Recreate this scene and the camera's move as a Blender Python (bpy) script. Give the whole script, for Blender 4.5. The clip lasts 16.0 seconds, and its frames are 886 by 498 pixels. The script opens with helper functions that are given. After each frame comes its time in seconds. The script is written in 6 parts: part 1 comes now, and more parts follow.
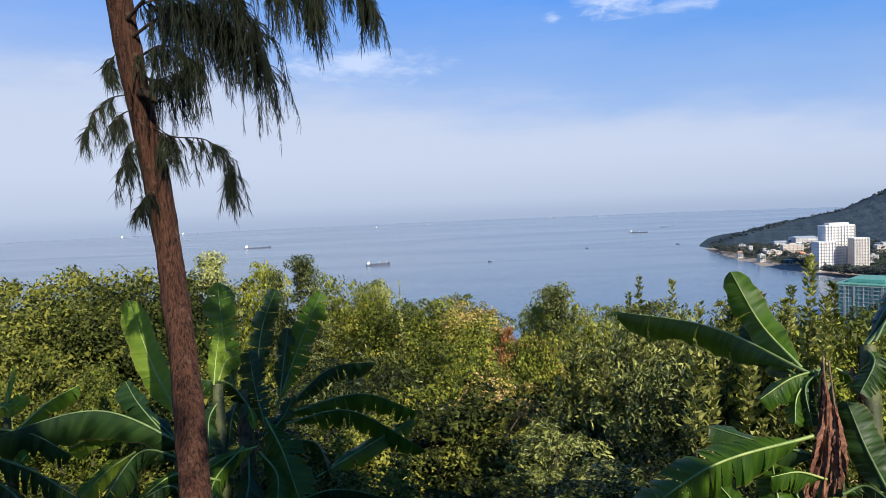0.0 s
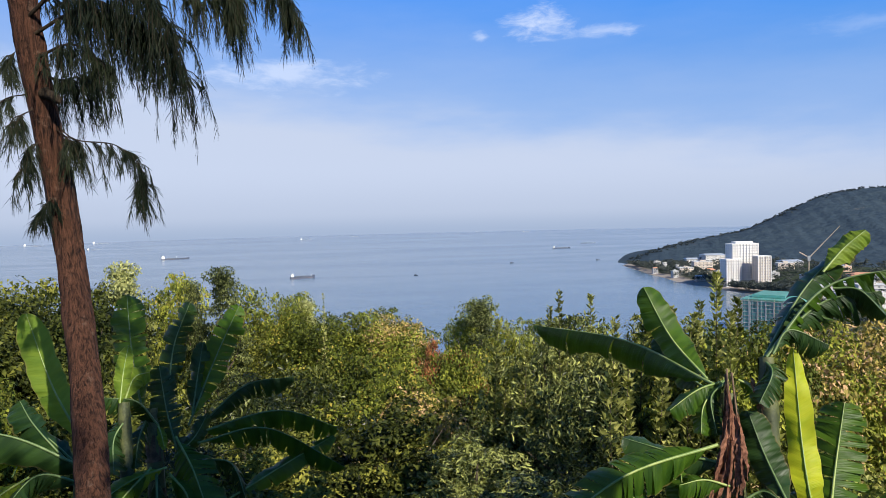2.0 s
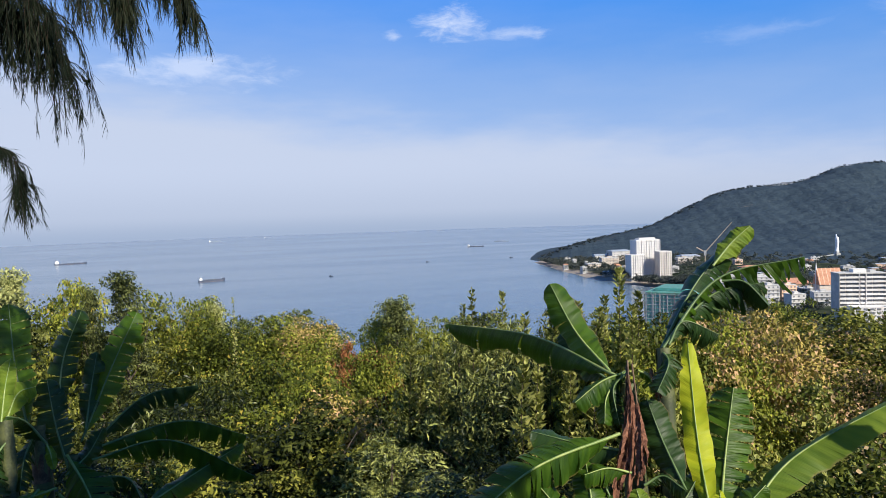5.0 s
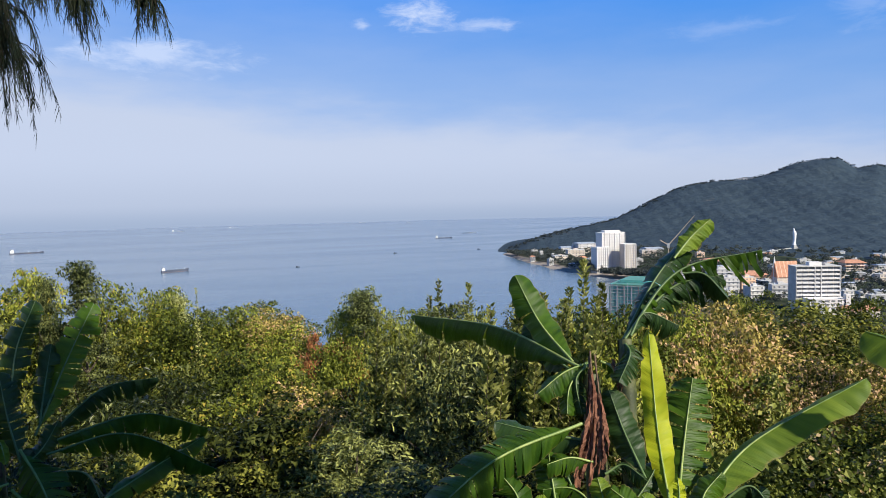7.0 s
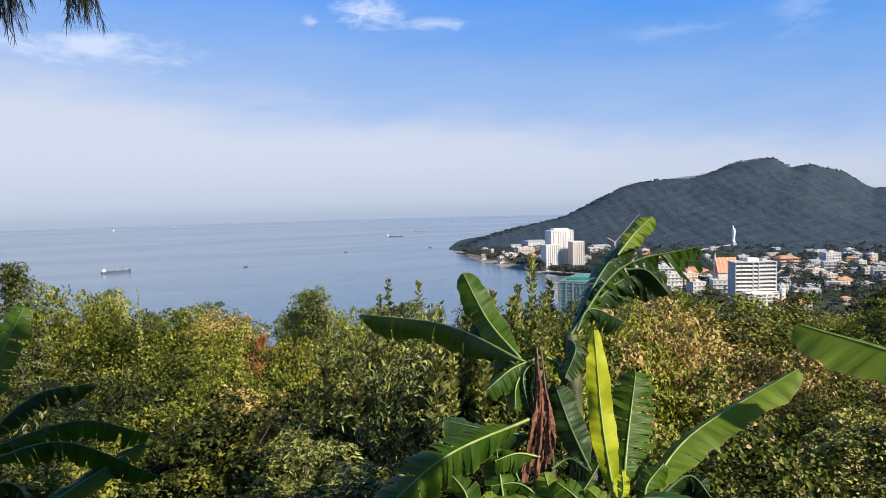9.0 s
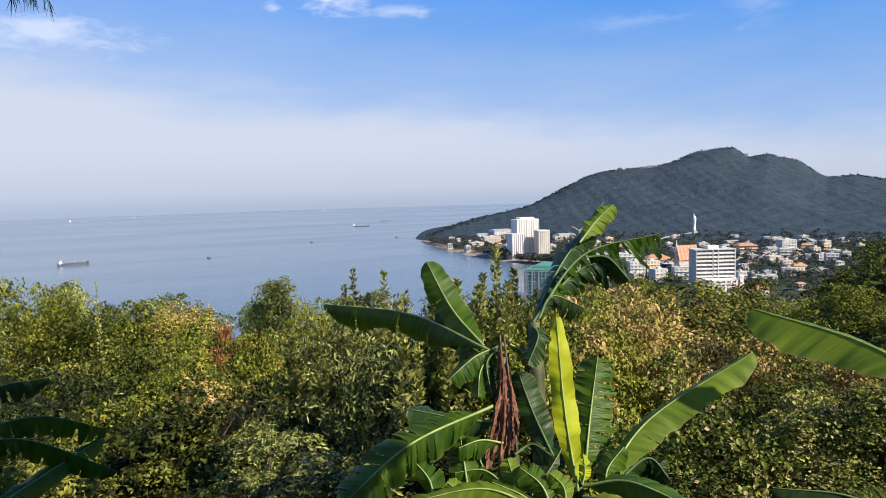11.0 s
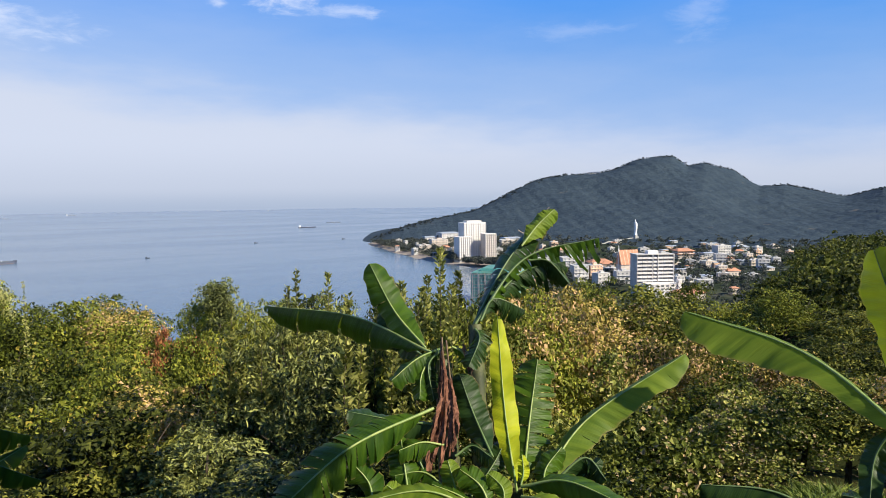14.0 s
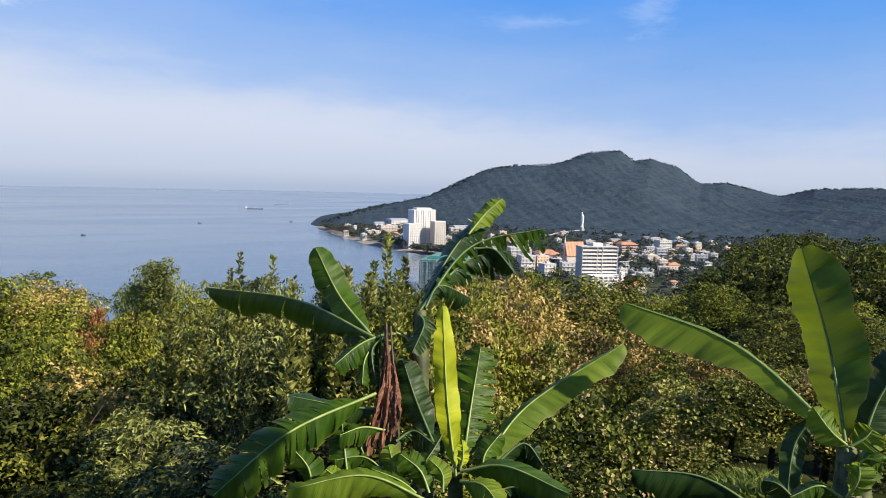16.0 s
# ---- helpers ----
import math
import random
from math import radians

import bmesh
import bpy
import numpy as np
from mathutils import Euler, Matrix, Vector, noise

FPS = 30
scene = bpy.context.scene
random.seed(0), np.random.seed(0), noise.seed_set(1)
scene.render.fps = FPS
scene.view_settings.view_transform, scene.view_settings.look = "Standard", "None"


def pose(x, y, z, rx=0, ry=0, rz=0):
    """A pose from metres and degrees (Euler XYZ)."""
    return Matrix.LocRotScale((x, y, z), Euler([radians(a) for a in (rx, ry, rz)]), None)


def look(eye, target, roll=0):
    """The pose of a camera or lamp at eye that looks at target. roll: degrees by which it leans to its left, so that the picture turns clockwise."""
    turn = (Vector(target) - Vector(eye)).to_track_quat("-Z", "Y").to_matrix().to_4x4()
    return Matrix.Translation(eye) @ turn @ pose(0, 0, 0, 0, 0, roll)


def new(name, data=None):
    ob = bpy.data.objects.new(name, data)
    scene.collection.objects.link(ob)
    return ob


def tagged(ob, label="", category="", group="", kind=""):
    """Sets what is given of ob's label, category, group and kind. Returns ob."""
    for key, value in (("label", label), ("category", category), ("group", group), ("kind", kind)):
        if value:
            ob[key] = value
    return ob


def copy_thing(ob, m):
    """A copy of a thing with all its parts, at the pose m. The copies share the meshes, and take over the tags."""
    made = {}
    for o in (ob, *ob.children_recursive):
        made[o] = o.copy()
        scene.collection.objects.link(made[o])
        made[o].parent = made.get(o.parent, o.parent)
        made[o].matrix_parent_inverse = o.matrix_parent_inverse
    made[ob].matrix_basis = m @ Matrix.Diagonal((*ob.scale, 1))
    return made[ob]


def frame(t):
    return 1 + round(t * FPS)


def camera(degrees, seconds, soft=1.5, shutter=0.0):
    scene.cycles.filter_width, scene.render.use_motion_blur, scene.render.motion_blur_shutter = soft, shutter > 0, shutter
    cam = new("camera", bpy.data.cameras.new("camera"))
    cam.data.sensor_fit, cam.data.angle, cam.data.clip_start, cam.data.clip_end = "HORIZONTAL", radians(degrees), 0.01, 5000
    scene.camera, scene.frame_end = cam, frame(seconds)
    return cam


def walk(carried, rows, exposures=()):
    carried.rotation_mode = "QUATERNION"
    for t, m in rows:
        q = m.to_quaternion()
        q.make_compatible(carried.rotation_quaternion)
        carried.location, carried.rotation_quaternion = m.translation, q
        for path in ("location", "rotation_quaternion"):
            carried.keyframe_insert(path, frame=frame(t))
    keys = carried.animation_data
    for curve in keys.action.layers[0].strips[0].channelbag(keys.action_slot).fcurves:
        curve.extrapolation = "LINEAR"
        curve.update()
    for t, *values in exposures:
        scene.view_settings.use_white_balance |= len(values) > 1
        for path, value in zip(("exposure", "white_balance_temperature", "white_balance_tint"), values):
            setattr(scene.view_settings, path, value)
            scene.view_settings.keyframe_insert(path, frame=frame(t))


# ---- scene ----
EYE_Z = 100.0
cam = camera(68.84, 16.0, 0.8)

def view(x, y, z, yaw, pitch, roll):
    """Camera pose: heading east of north, tilt and lean in degrees."""
    a, b = radians(yaw), radians(pitch)
    eye = Vector((x, y, EYE_Z + z))
    return look(eye, eye + Vector((math.sin(a) * math.cos(b), math.cos(a) * math.cos(b), math.sin(b))), roll)

walk(cam, [
    (0.0, view(-0.000, 0.000, -0.000, -0.00, -3.58, -2.45)),
    (0.5, view(0.007, 0.008, -0.002, 1.50, -3.79, -2.32)),
    (1.0, view(0.021, 0.007, 0.000, 3.14, -3.88, -1.96)),
    (1.5, view(0.031, -0.021, -0.001, 4.68, -2.83, -1.89)),
    (2.0, view(0.042, 0.017, 0.001, 6.54, -2.61, -1.40)),
    (2.5, view(0.054, 0.018, -0.003, 7.78, -2.70, -0.70)),
    (3.0, view(0.054, 0.016, -0.003, 8.52, -2.25, -0.73)),
    (3.5, view(0.066, 0.019, -0.006, 9.56, -2.27, -0.98)),
    (4.0, view(0.081, 0.024, 0.002, 11.29, -2.21, -1.51)),
    (6.5, view(0.140, 0.052, -0.007, 16.14, -3.79, -1.39)),
    (7.0, view(0.141, 0.051, -0.005, 16.82, -3.71, -1.38)),
    (7.5, view(0.151, 0.049, -0.005, 18.01, -3.59, -1.50)),
    (8.0, view(0.156, 0.053, -0.008, 18.82, -3.44, -1.14)),
    (8.5, view(0.168, 0.059, -0.010, 19.71, -3.96, -1.35)),
    (9.0, view(0.183, 0.061, -0.011, 21.14, -3.95, -1.44)),
    (11.5, view(0.220, 0.053, -0.021, 24.69, -5.15, -1.60)),
    (12.0, view(0.223, 0.049, -0.021, 25.48, -5.10, -1.76)),
    (12.5, view(0.240, 0.051, -0.022, 26.28, -5.03, -2.21)),
    (13.0, view(0.247, 0.045, -0.022, 27.45, -5.20, -1.77)),
    (13.5, view(0.251, 0.034, -0.021, 28.19, -4.87, -1.44)),
    (14.0, view(0.256, 0.036, -0.024, 28.76, -4.83, -0.59)),
    (14.5, view(0.270, 0.047, -0.025, 29.48, -5.23, -0.26)),
    (15.0, view(0.271, 0.037, -0.032, 30.72, -5.45, 0.14)),
    (15.5, view(0.273, 0.030, -0.031, 31.24, -5.55, 0.18)),
    (16.0, view(0.274, 0.027, -0.031, 33.30, -5.94, 1.57)),
], ((0.0, 0.55, 6150, 10), (6.5, 0.50, 6150, 10), (8.0, 0.50, 6150, 10), (8.6, 0.62, 6500, 10), (16.0, 0.64, 6500, 10)))

# ---- world, sun ----
SUN_AZ, SUN_EL = 150.0, 36.0
world = bpy.data.worlds.new("sky")
scene.world = world
world.use_nodes = True


class Net:
    """Short hand for wiring nodes."""

    def __init__(self, tree):
        self.tree = tree
        tree.nodes.clear()

    def node(self, kind, **inputs):
        n = self.tree.nodes.new(kind)
        for key, value in inputs.items():
            self.put(n.inputs[int(key[1:]) if key[0] == "i" and key[1:].isdigit() else key.replace("_", " ")], value)
        return n

    def put(self, socket, value):
        if isinstance(value, bpy.types.NodeSocket):
            self.tree.links.new(value, socket)
        else:
            socket.default_value = value

    def math(self, op, a, b=0.0, c=0.0, clamp=False):
        n = self.node("ShaderNodeMath", i0=a, i1=b, i2=c)
        n.operation, n.use_clamp = op, clamp
        return n.outputs[0]

    def mix(self, fac, a, b, blend="MIX"):
        n = self.tree.nodes.new("ShaderNodeMix")
        n.data_type, n.blend_type = "RGBA", blend
        self.put(n.inputs[0], fac), self.put(n.inputs[6], a), self.put(n.inputs[7], b)
        return n.outputs[2]

    def span(self, value, a, b, lo=0.0, hi=1.0, smooth=True):
        n = self.node("ShaderNodeMapRange", i0=value, i1=a, i2=b, i3=lo, i4=hi)
        n.interpolation_type = "SMOOTHSTEP" if smooth else "LINEAR"
        return n.outputs[0]

    def noise(self, vector, scale, detail=4.0, rough=0.55, distortion=0.0):
        n = self.node("ShaderNodeTexNoise", Vector=vector, Scale=scale, Detail=detail, Roughness=rough, Distortion=distortion)
        return n.outputs[0]


def rgb(r, g, b):
    return (r, g, b, 1.0)


def build_sky():
    s = Net(world.node_tree)
    sky = s.node("ShaderNodeTexSky")
    sky.sky_type, sky.sun_disc = "NISHITA", False
    sky.sun_elevation, sky.sun_rotation = radians(SUN_EL), radians(SUN_AZ)
    sky.air_density, sky.dust_density, sky.ozone_density = 1.0, 1.2, 3.0
    way = s.node("ShaderNodeTexCoord").outputs["Generated"]
    parts = s.node("ShaderNodeSeparateXYZ", Vector=way).outputs
    up = parts[2]
    # clear air: a clean blue; low down the sea haze whitens it
    blue = s.mix(0.65, sky.outputs[0], rgb(0.5, 3.5, 9.8))
    blue = s.mix(s.span(up, 0.15, 0.40), blue, rgb(0.6, 3.05, 9.2))
    blue = s.mix(s.span(up, 0.38, 0.80), blue, rgb(0.32, 1.0, 3.0))
    streak = s.noise(s.node("ShaderNodeMapping", Vector=way, Scale=(2.2, 2.2, 9.0)).outputs[0], 2.0, 5.0)
    head = s.math("ARCTAN2", parts[0], parts[1])
    lift = s.math("ADD", up, s.math("MULTIPLY", s.math("SUBTRACT", streak, 0.5), 0.10))
    lift = s.math("ADD", lift, s.math("MULTIPLY", s.math("SUBTRACT", s.span(head, radians(-40), radians(70)), 0.42), 0.15))
    bank = s.span(lift, 0.19, 0.10, 0.0, 0.42)
    veil = s.math("ADD", bank, s.span(lift, 0.40, 0.08, 0.0, 0.54), clamp=True)
    air = s.mix(veil, blue, rgb(6.4, 6.95, 8.25))
    air = s.mix(s.span(up, 0.085, -0.022), air, rgb(5.1, 5.75, 7.1))
    air = s.mix(s.span(up, 0.014, -0.021), air, rgb(4.1, 4.9, 6.4))
    # thin fair-weather clouds: heading, height, spread across and up
    fine = s.noise(s.node("ShaderNodeMapping", Vector=way, Scale=(7.0, 7.0, 20.0)).outputs[0], 2.6, 9.0, 0.62, 0.35)
    cover = 0.0
    for az, el, wide, tall, dense in ((15.3, 16.3, 3.6, 1.5, 1.0), (20.5, 15.2, 4.2, 0.6, 0.6), (10.4, 15.4, 1.0, 0.6, 0.6), (-6.5, 12.7, 9.0, 2.0, 0.75),
                                      (-20.0, 12.0, 9.0, 2.6, 0.3), (40.0, 13.5, 6.0, 0.9, 0.2), (50.0, 14.0, 2.6, 2.6, 0.22)):
        dx = s.math("DIVIDE", s.math("SUBTRACT", head, radians(az)), radians(wide))
        dz = s.math("DIVIDE", s.math("SUBTRACT", up, math.sin(radians(el))), math.sin(radians(tall)))
        far = s.math("SQRT", s.math("ADD", s.math("MULTIPLY", dx, dx), s.math("MULTIPLY", dz, dz)))
        body = s.math("ADD", s.math("SUBTRACT", 1.0, far), s.math("MULTIPLY", s.math("SUBTRACT", fine, 0.5), 2.6))
        cover = s.math("MAXIMUM", cover, s.math("MULTIPLY", s.span(body, 0.05, 1.15), dense))
    air = s.mix(s.math("MULTIPLY", cover, 0.8), air, rgb(8.2, 8.8, 10.2))
    back = s.node("ShaderNodeBackground", Color=air, Strength=0.068)
    out = s.node("ShaderNodeOutputWorld", Surface=back.outputs[0])


build_sky()
sun_data = bpy.data.lights.new("sun", "SUN")
sun_data.energy, sun_data.angle, sun_data.color = 5.0, radians(0.53), (1.0, 0.90, 0.72)
sun = new("sun", sun_data)
sun.matrix_basis = look((0, 0, 300), (-math.sin(radians(SUN_AZ)) * math.cos(radians(SUN_EL)), -math.cos(radians(SUN_AZ)) * math.cos(radians(SUN_EL)), 300 - math.sin(radians(SUN_EL))))

# ---- materials ----
def material(name, rough=0.7, metal=0.0, spec=0.5):
    m = bpy.data.materials.new(name)
    m.use_nodes = True
    s = Net(m.node_tree)
    b = s.node("ShaderNodeBsdfPrincipled", Roughness=rough, Metallic=metal, Specular_IOR_Level=spec)
    s.node("ShaderNodeOutputMaterial", Surface=b.outputs[0])
    return m, s, b


def bump(s, b, height, strength, distance):
    n = s.node("ShaderNodeBump", Strength=strength, Distance=distance, Height=height)
    s.put(b.inputs["Normal"], n.outputs[0])


def through_leaf(s, b, colour, share):
    """Let a share of the light pass a leaf."""
    t = s.node("ShaderNodeBsdfTranslucent", Color=colour)
    m = s.node("ShaderNodeMixShader", Fac=share, i1=b.outputs[0], i2=t.outputs[0])
    for n in s.tree.nodes:
        if n.type == "OUTPUT_MATERIAL":
            s.put(n.inputs[0], m.outputs[0])


def foliage(name, dark, mid, light, odd=None, odd_share=0.08, rough=0.55, pass_light=0.11, patch=0.35, spec=0.1):
    """Leaves that vary one from another, in patches, and from tree to tree."""
    # dark and light tones pushed apart to imitate shaded gaps and lit tips
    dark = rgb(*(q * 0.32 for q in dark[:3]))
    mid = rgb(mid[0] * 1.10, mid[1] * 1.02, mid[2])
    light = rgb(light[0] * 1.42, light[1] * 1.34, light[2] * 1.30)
    m, s, b = material(name, rough, 0.0, spec)
    isle = s.node("ShaderNodeNewGeometry").outputs["Random Per Island"]
    place = s.node("ShaderNodeNewGeometry").outputs["Position"]
    each = s.node("ShaderNodeObjectInfo").outputs["Random"]
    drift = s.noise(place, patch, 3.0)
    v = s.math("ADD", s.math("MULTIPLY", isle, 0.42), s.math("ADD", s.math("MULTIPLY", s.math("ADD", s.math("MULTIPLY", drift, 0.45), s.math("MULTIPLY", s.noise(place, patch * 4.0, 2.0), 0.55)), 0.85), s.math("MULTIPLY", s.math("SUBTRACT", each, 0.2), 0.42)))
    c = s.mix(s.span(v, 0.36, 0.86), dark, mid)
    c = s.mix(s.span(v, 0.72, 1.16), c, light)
    if odd:
        pick = s.math("FRACT", s.math("MULTIPLY", isle, 37.0))
        near = s.math("ADD", pick, s.math("MULTIPLY", s.math("SUBTRACT", drift, 0.5), -0.6))
        c = s.mix(s.math("LESS_THAN", near, odd_share), c, odd)
    s.put(b.inputs["Base Color"], c)
    through_leaf(s, b, s.mix(0.5, c, rgb(0.20, 0.26, 0.03)), pass_light)
    return m


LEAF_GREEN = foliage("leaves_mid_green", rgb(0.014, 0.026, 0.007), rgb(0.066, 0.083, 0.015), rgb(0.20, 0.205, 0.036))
# the pale tone here stands in for sun glints on the leaves
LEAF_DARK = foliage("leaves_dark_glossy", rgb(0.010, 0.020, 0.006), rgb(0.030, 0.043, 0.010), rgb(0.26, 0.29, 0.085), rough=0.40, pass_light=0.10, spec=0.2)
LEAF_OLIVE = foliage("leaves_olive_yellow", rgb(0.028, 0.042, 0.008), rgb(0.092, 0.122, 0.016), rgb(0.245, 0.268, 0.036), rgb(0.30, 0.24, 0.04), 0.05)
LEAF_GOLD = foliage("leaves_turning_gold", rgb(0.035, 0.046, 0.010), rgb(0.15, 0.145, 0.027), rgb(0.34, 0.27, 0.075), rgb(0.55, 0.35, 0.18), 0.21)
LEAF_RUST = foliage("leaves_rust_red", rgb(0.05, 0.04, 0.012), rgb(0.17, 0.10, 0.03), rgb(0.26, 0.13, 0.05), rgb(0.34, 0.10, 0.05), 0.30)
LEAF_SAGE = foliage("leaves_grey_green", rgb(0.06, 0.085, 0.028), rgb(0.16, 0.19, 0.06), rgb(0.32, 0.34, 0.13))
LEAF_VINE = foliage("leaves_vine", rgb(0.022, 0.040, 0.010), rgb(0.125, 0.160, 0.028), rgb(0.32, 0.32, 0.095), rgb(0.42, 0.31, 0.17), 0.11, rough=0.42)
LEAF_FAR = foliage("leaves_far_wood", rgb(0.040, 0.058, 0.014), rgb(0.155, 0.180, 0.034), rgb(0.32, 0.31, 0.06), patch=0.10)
# town leaf tones greyed and blued to carry the haze
LEAF_TOWN = foliage("leaves_town_trees_hazed", rgb(0.150, 0.180, 0.185), rgb(0.068, 0.084, 0.080), rgb(0.070, 0.082, 0.068), patch=0.03, pass_light=0.1)
NEEDLE = foliage("casuarina_needles", rgb(0.012, 0.022, 0.014), rgb(0.013, 0.021, 0.013), rgb(0.026, 0.033, 0.018), patch=1.2, pass_light=0.1)
GRASS = foliage("grass_blades", rgb(0.03, 0.055, 0.010), rgb(0.095, 0.145, 0.025), rgb(0.23, 0.28, 0.06), rgb(0.30, 0.25, 0.12), 0.07)


def bark(name, a, b_col, c_col, scale=1.0):
    m, s, b = material(name, 0.9, 0.0, 0.2)
    p = s.node("ShaderNodeTexCoord").outputs["Object"]
    long = s.node("ShaderNodeMapping", Vector=p, Scale=(20 * scale, 20 * scale, 2.2 * scale)).outputs[0]
    crack = s.noise(long, 2.4, 8.0, 0.7, 0.6)
    blot = s.noise(p, 7.0 * scale, 6.0, 0.7)
    c = s.mix(s.span(crack, 0.35, 0.62), a, b_col)
    c = s.mix(s.span(blot, 0.56, 0.70), c, c_col)
    s.put(b.inputs["Base Color"], c)
    bump(s, b, s.math("ADD", crack, s.math("MULTIPLY", s.noise(p, 40.0, 4.0), 0.35)), 1.0, 0.035)
    return m


BARK_RED = bark("bark_red_brown", rgb(0.014, 0.007, 0.005), rgb(0.100, 0.044, 0.026), rgb(0.14, 0.085, 0.06))
BARK_GREY = bark("bark_grey_brown", rgb(0.04, 0.03, 0.022), rgb(0.13, 0.10, 0.075), rgb(0.19, 0.16, 0.12))
TWIG = bark("twig_dark", rgb(0.02, 0.014, 0.010), rgb(0.05, 0.035, 0.022), rgb(0.07, 0.05, 0.03))


def blade_material(name, dark, light, rim, pass_light, rough=0.5):
    """Banana leaf: fine cross veins, dull patches and a dry brown edge here and there. UV: x across from -1 to 1, y along in metres."""
    m, s, b = material(name, rough, 0.0, 0.22)
    uv = s.node("ShaderNodeSeparateXYZ", Vector=s.node("ShaderNodeUVMap").outputs[0]).outputs
    p = s.node("ShaderNodeTexCoord").outputs["Object"]
    skew = s.math("ADD", uv[1], s.math("MULTIPLY", s.math("ABSOLUTE", uv[0]), -0.05))
    vein = s.math("SINE", s.math("MULTIPLY", skew, 420.0))
    ripple = s.node("ShaderNodeTexNoise", Vector=s.node("ShaderNodeCombineXYZ", X=s.math("MULTIPLY", uv[0], 0.4), Y=s.math("MULTIPLY", skew, 14.0)).outputs[0], Scale=1.0, Detail=4.0).outputs[0]
    blot = s.noise(p, 2.6, 4.0)
    c = s.mix(s.span(s.math("ADD", s.math("MULTIPLY", ripple, 0.6), s.math("MULTIPLY", blot, 0.5)), 0.35, 0.75), dark, light)
    edge = s.span(s.math("ADD", s.math("ABSOLUTE", uv[0]), s.math("MULTIPLY", s.noise(p, 9.0, 4.0), 0.22)), 1.02, 1.12)
    c = s.mix(s.math("MULTIPLY", edge, 0.8), c, rim)
    s.put(b.inputs["Base Color"], c)
    pleat = s.node("ShaderNodeTexNoise", Vector=s.node("ShaderNodeCombineXYZ", X=s.math("MULTIPLY", uv[0], 0.7), Y=s.math("MULTIPLY", skew, 46.0)).outputs[0], Scale=1.0, Detail=3.0).outputs[0]
    bump(s, b, s.math("ADD", s.math("MULTIPLY", vein, 0.04), s.math("ADD", ripple, s.math("MULTIPLY", pleat, 0.5))), 0.65, 0.016)
    through_leaf(s, b, s.mix(0.5, light, rgb(0.30, 0.36, 0.02)), pass_light)
    return m


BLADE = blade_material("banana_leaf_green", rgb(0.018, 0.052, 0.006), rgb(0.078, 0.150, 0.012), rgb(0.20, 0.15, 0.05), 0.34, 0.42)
# deep green carries shade on darker leaves; fresh green also stands for sunlit ones
BLADE_DARK = blade_material("banana_leaf_shaded", rgb(0.010, 0.028, 0.008), rgb(0.034, 0.070, 0.016), rgb(0.15, 0.11, 0.04), 0.16, 0.40)
BLADE_FRESH_LIT = blade_material("banana_leaf_fresh_lit", rgb(0.10, 0.18, 0.020), rgb(0.24, 0.33, 0.036), rgb(0.30, 0.24, 0.08), 0.48)
BLADE_YELLOW = blade_material("banana_leaf_young_yellow", rgb(0.33, 0.40, 0.012), rgb(0.50, 0.52, 0.02), rgb(0.48, 0.46, 0.06), 0.35)
BLADE_DEAD = blade_material("banana_leaf_dead", rgb(0.07, 0.026, 0.016), rgb(0.32, 0.15, 0.09), rgb(0.34, 0.22, 0.13), 0.08, 0.85)


def plain(name, a, b_col, scale, rough=0.8, metal=0.0, grain=0.0, detail=4.0):
    """Two tones in patches, with finer dirt."""
    m, s, b = material(name, rough, metal)
    p = s.node("ShaderNodeTexCoord").outputs["Object"]
    v = s.math("ADD", s.math("MULTIPLY", s.noise(p, scale, detail), 0.7), s.math("MULTIPLY", s.noise(p, scale * 9.0, 4.0), 0.3))
    s.put(b.inputs["Base Color"], s.mix(s.span(v, 0.38, 0.62), a, b_col))
    if grain:
        bump(s, b, v, 0.6, grain)
    return m


RIB = plain("banana_midrib", rgb(0.16, 0.24, 0.05), rgb(0.30, 0.36, 0.10), 6.0, 0.5)
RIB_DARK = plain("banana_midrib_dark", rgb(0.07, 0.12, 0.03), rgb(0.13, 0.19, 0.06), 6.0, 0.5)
SHEATH = plain("banana_stem_sheath", rgb(0.035, 0.045, 0.015), rgb(0.11, 0.12, 0.04), 5.0, 0.6, grain=0.01)
RIB_DEAD = plain("banana_midrib_dry", rgb(0.07, 0.042, 0.026), rgb(0.18, 0.12, 0.07), 8.0, 0.9)
WALL_WHITE = plain("white_render", rgb(0.66, 0.63, 0.60), rgb(0.74, 0.72, 0.70), 0.15, 0.8)
WALL_PALE = plain("dull_white_render", rgb(0.44, 0.43, 0.42), rgb(0.60, 0.58, 0.56), 0.15, 0.8)
WALL_CREAM = plain("cream_render", rgb(0.52, 0.44, 0.37), rgb(0.64, 0.56, 0.48), 0.15, 0.8)
WALL_GREY = plain("grey_render", rgb(0.36, 0.36, 0.36), rgb(0.50, 0.50, 0.49), 0.15, 0.8)
WALL_PEACH = plain("peach_render", rgb(0.66, 0.42, 0.28), rgb(0.76, 0.55, 0.40), 0.15, 0.8)
ROOF_ORANGE = plain("orange_roof_tiles", rgb(0.42, 0.19, 0.11), rgb(0.56, 0.29, 0.18), 0.6, 0.8)
ROOF_GREY = plain("grey_metal_roof", rgb(0.34, 0.37, 0.40), rgb(0.50, 0.53, 0.56), 0.4, 0.5, 0.2)
ROOF_FLAT = plain("flat_concrete_roof", rgb(0.42, 0.41, 0.39), rgb(0.58, 0.57, 0.54), 0.3, 0.9)
GLASS_DARK = plain("dark_window_glass", rgb(0.15, 0.16, 0.18), rgb(0.24, 0.25, 0.27), 0.4, 0.3)
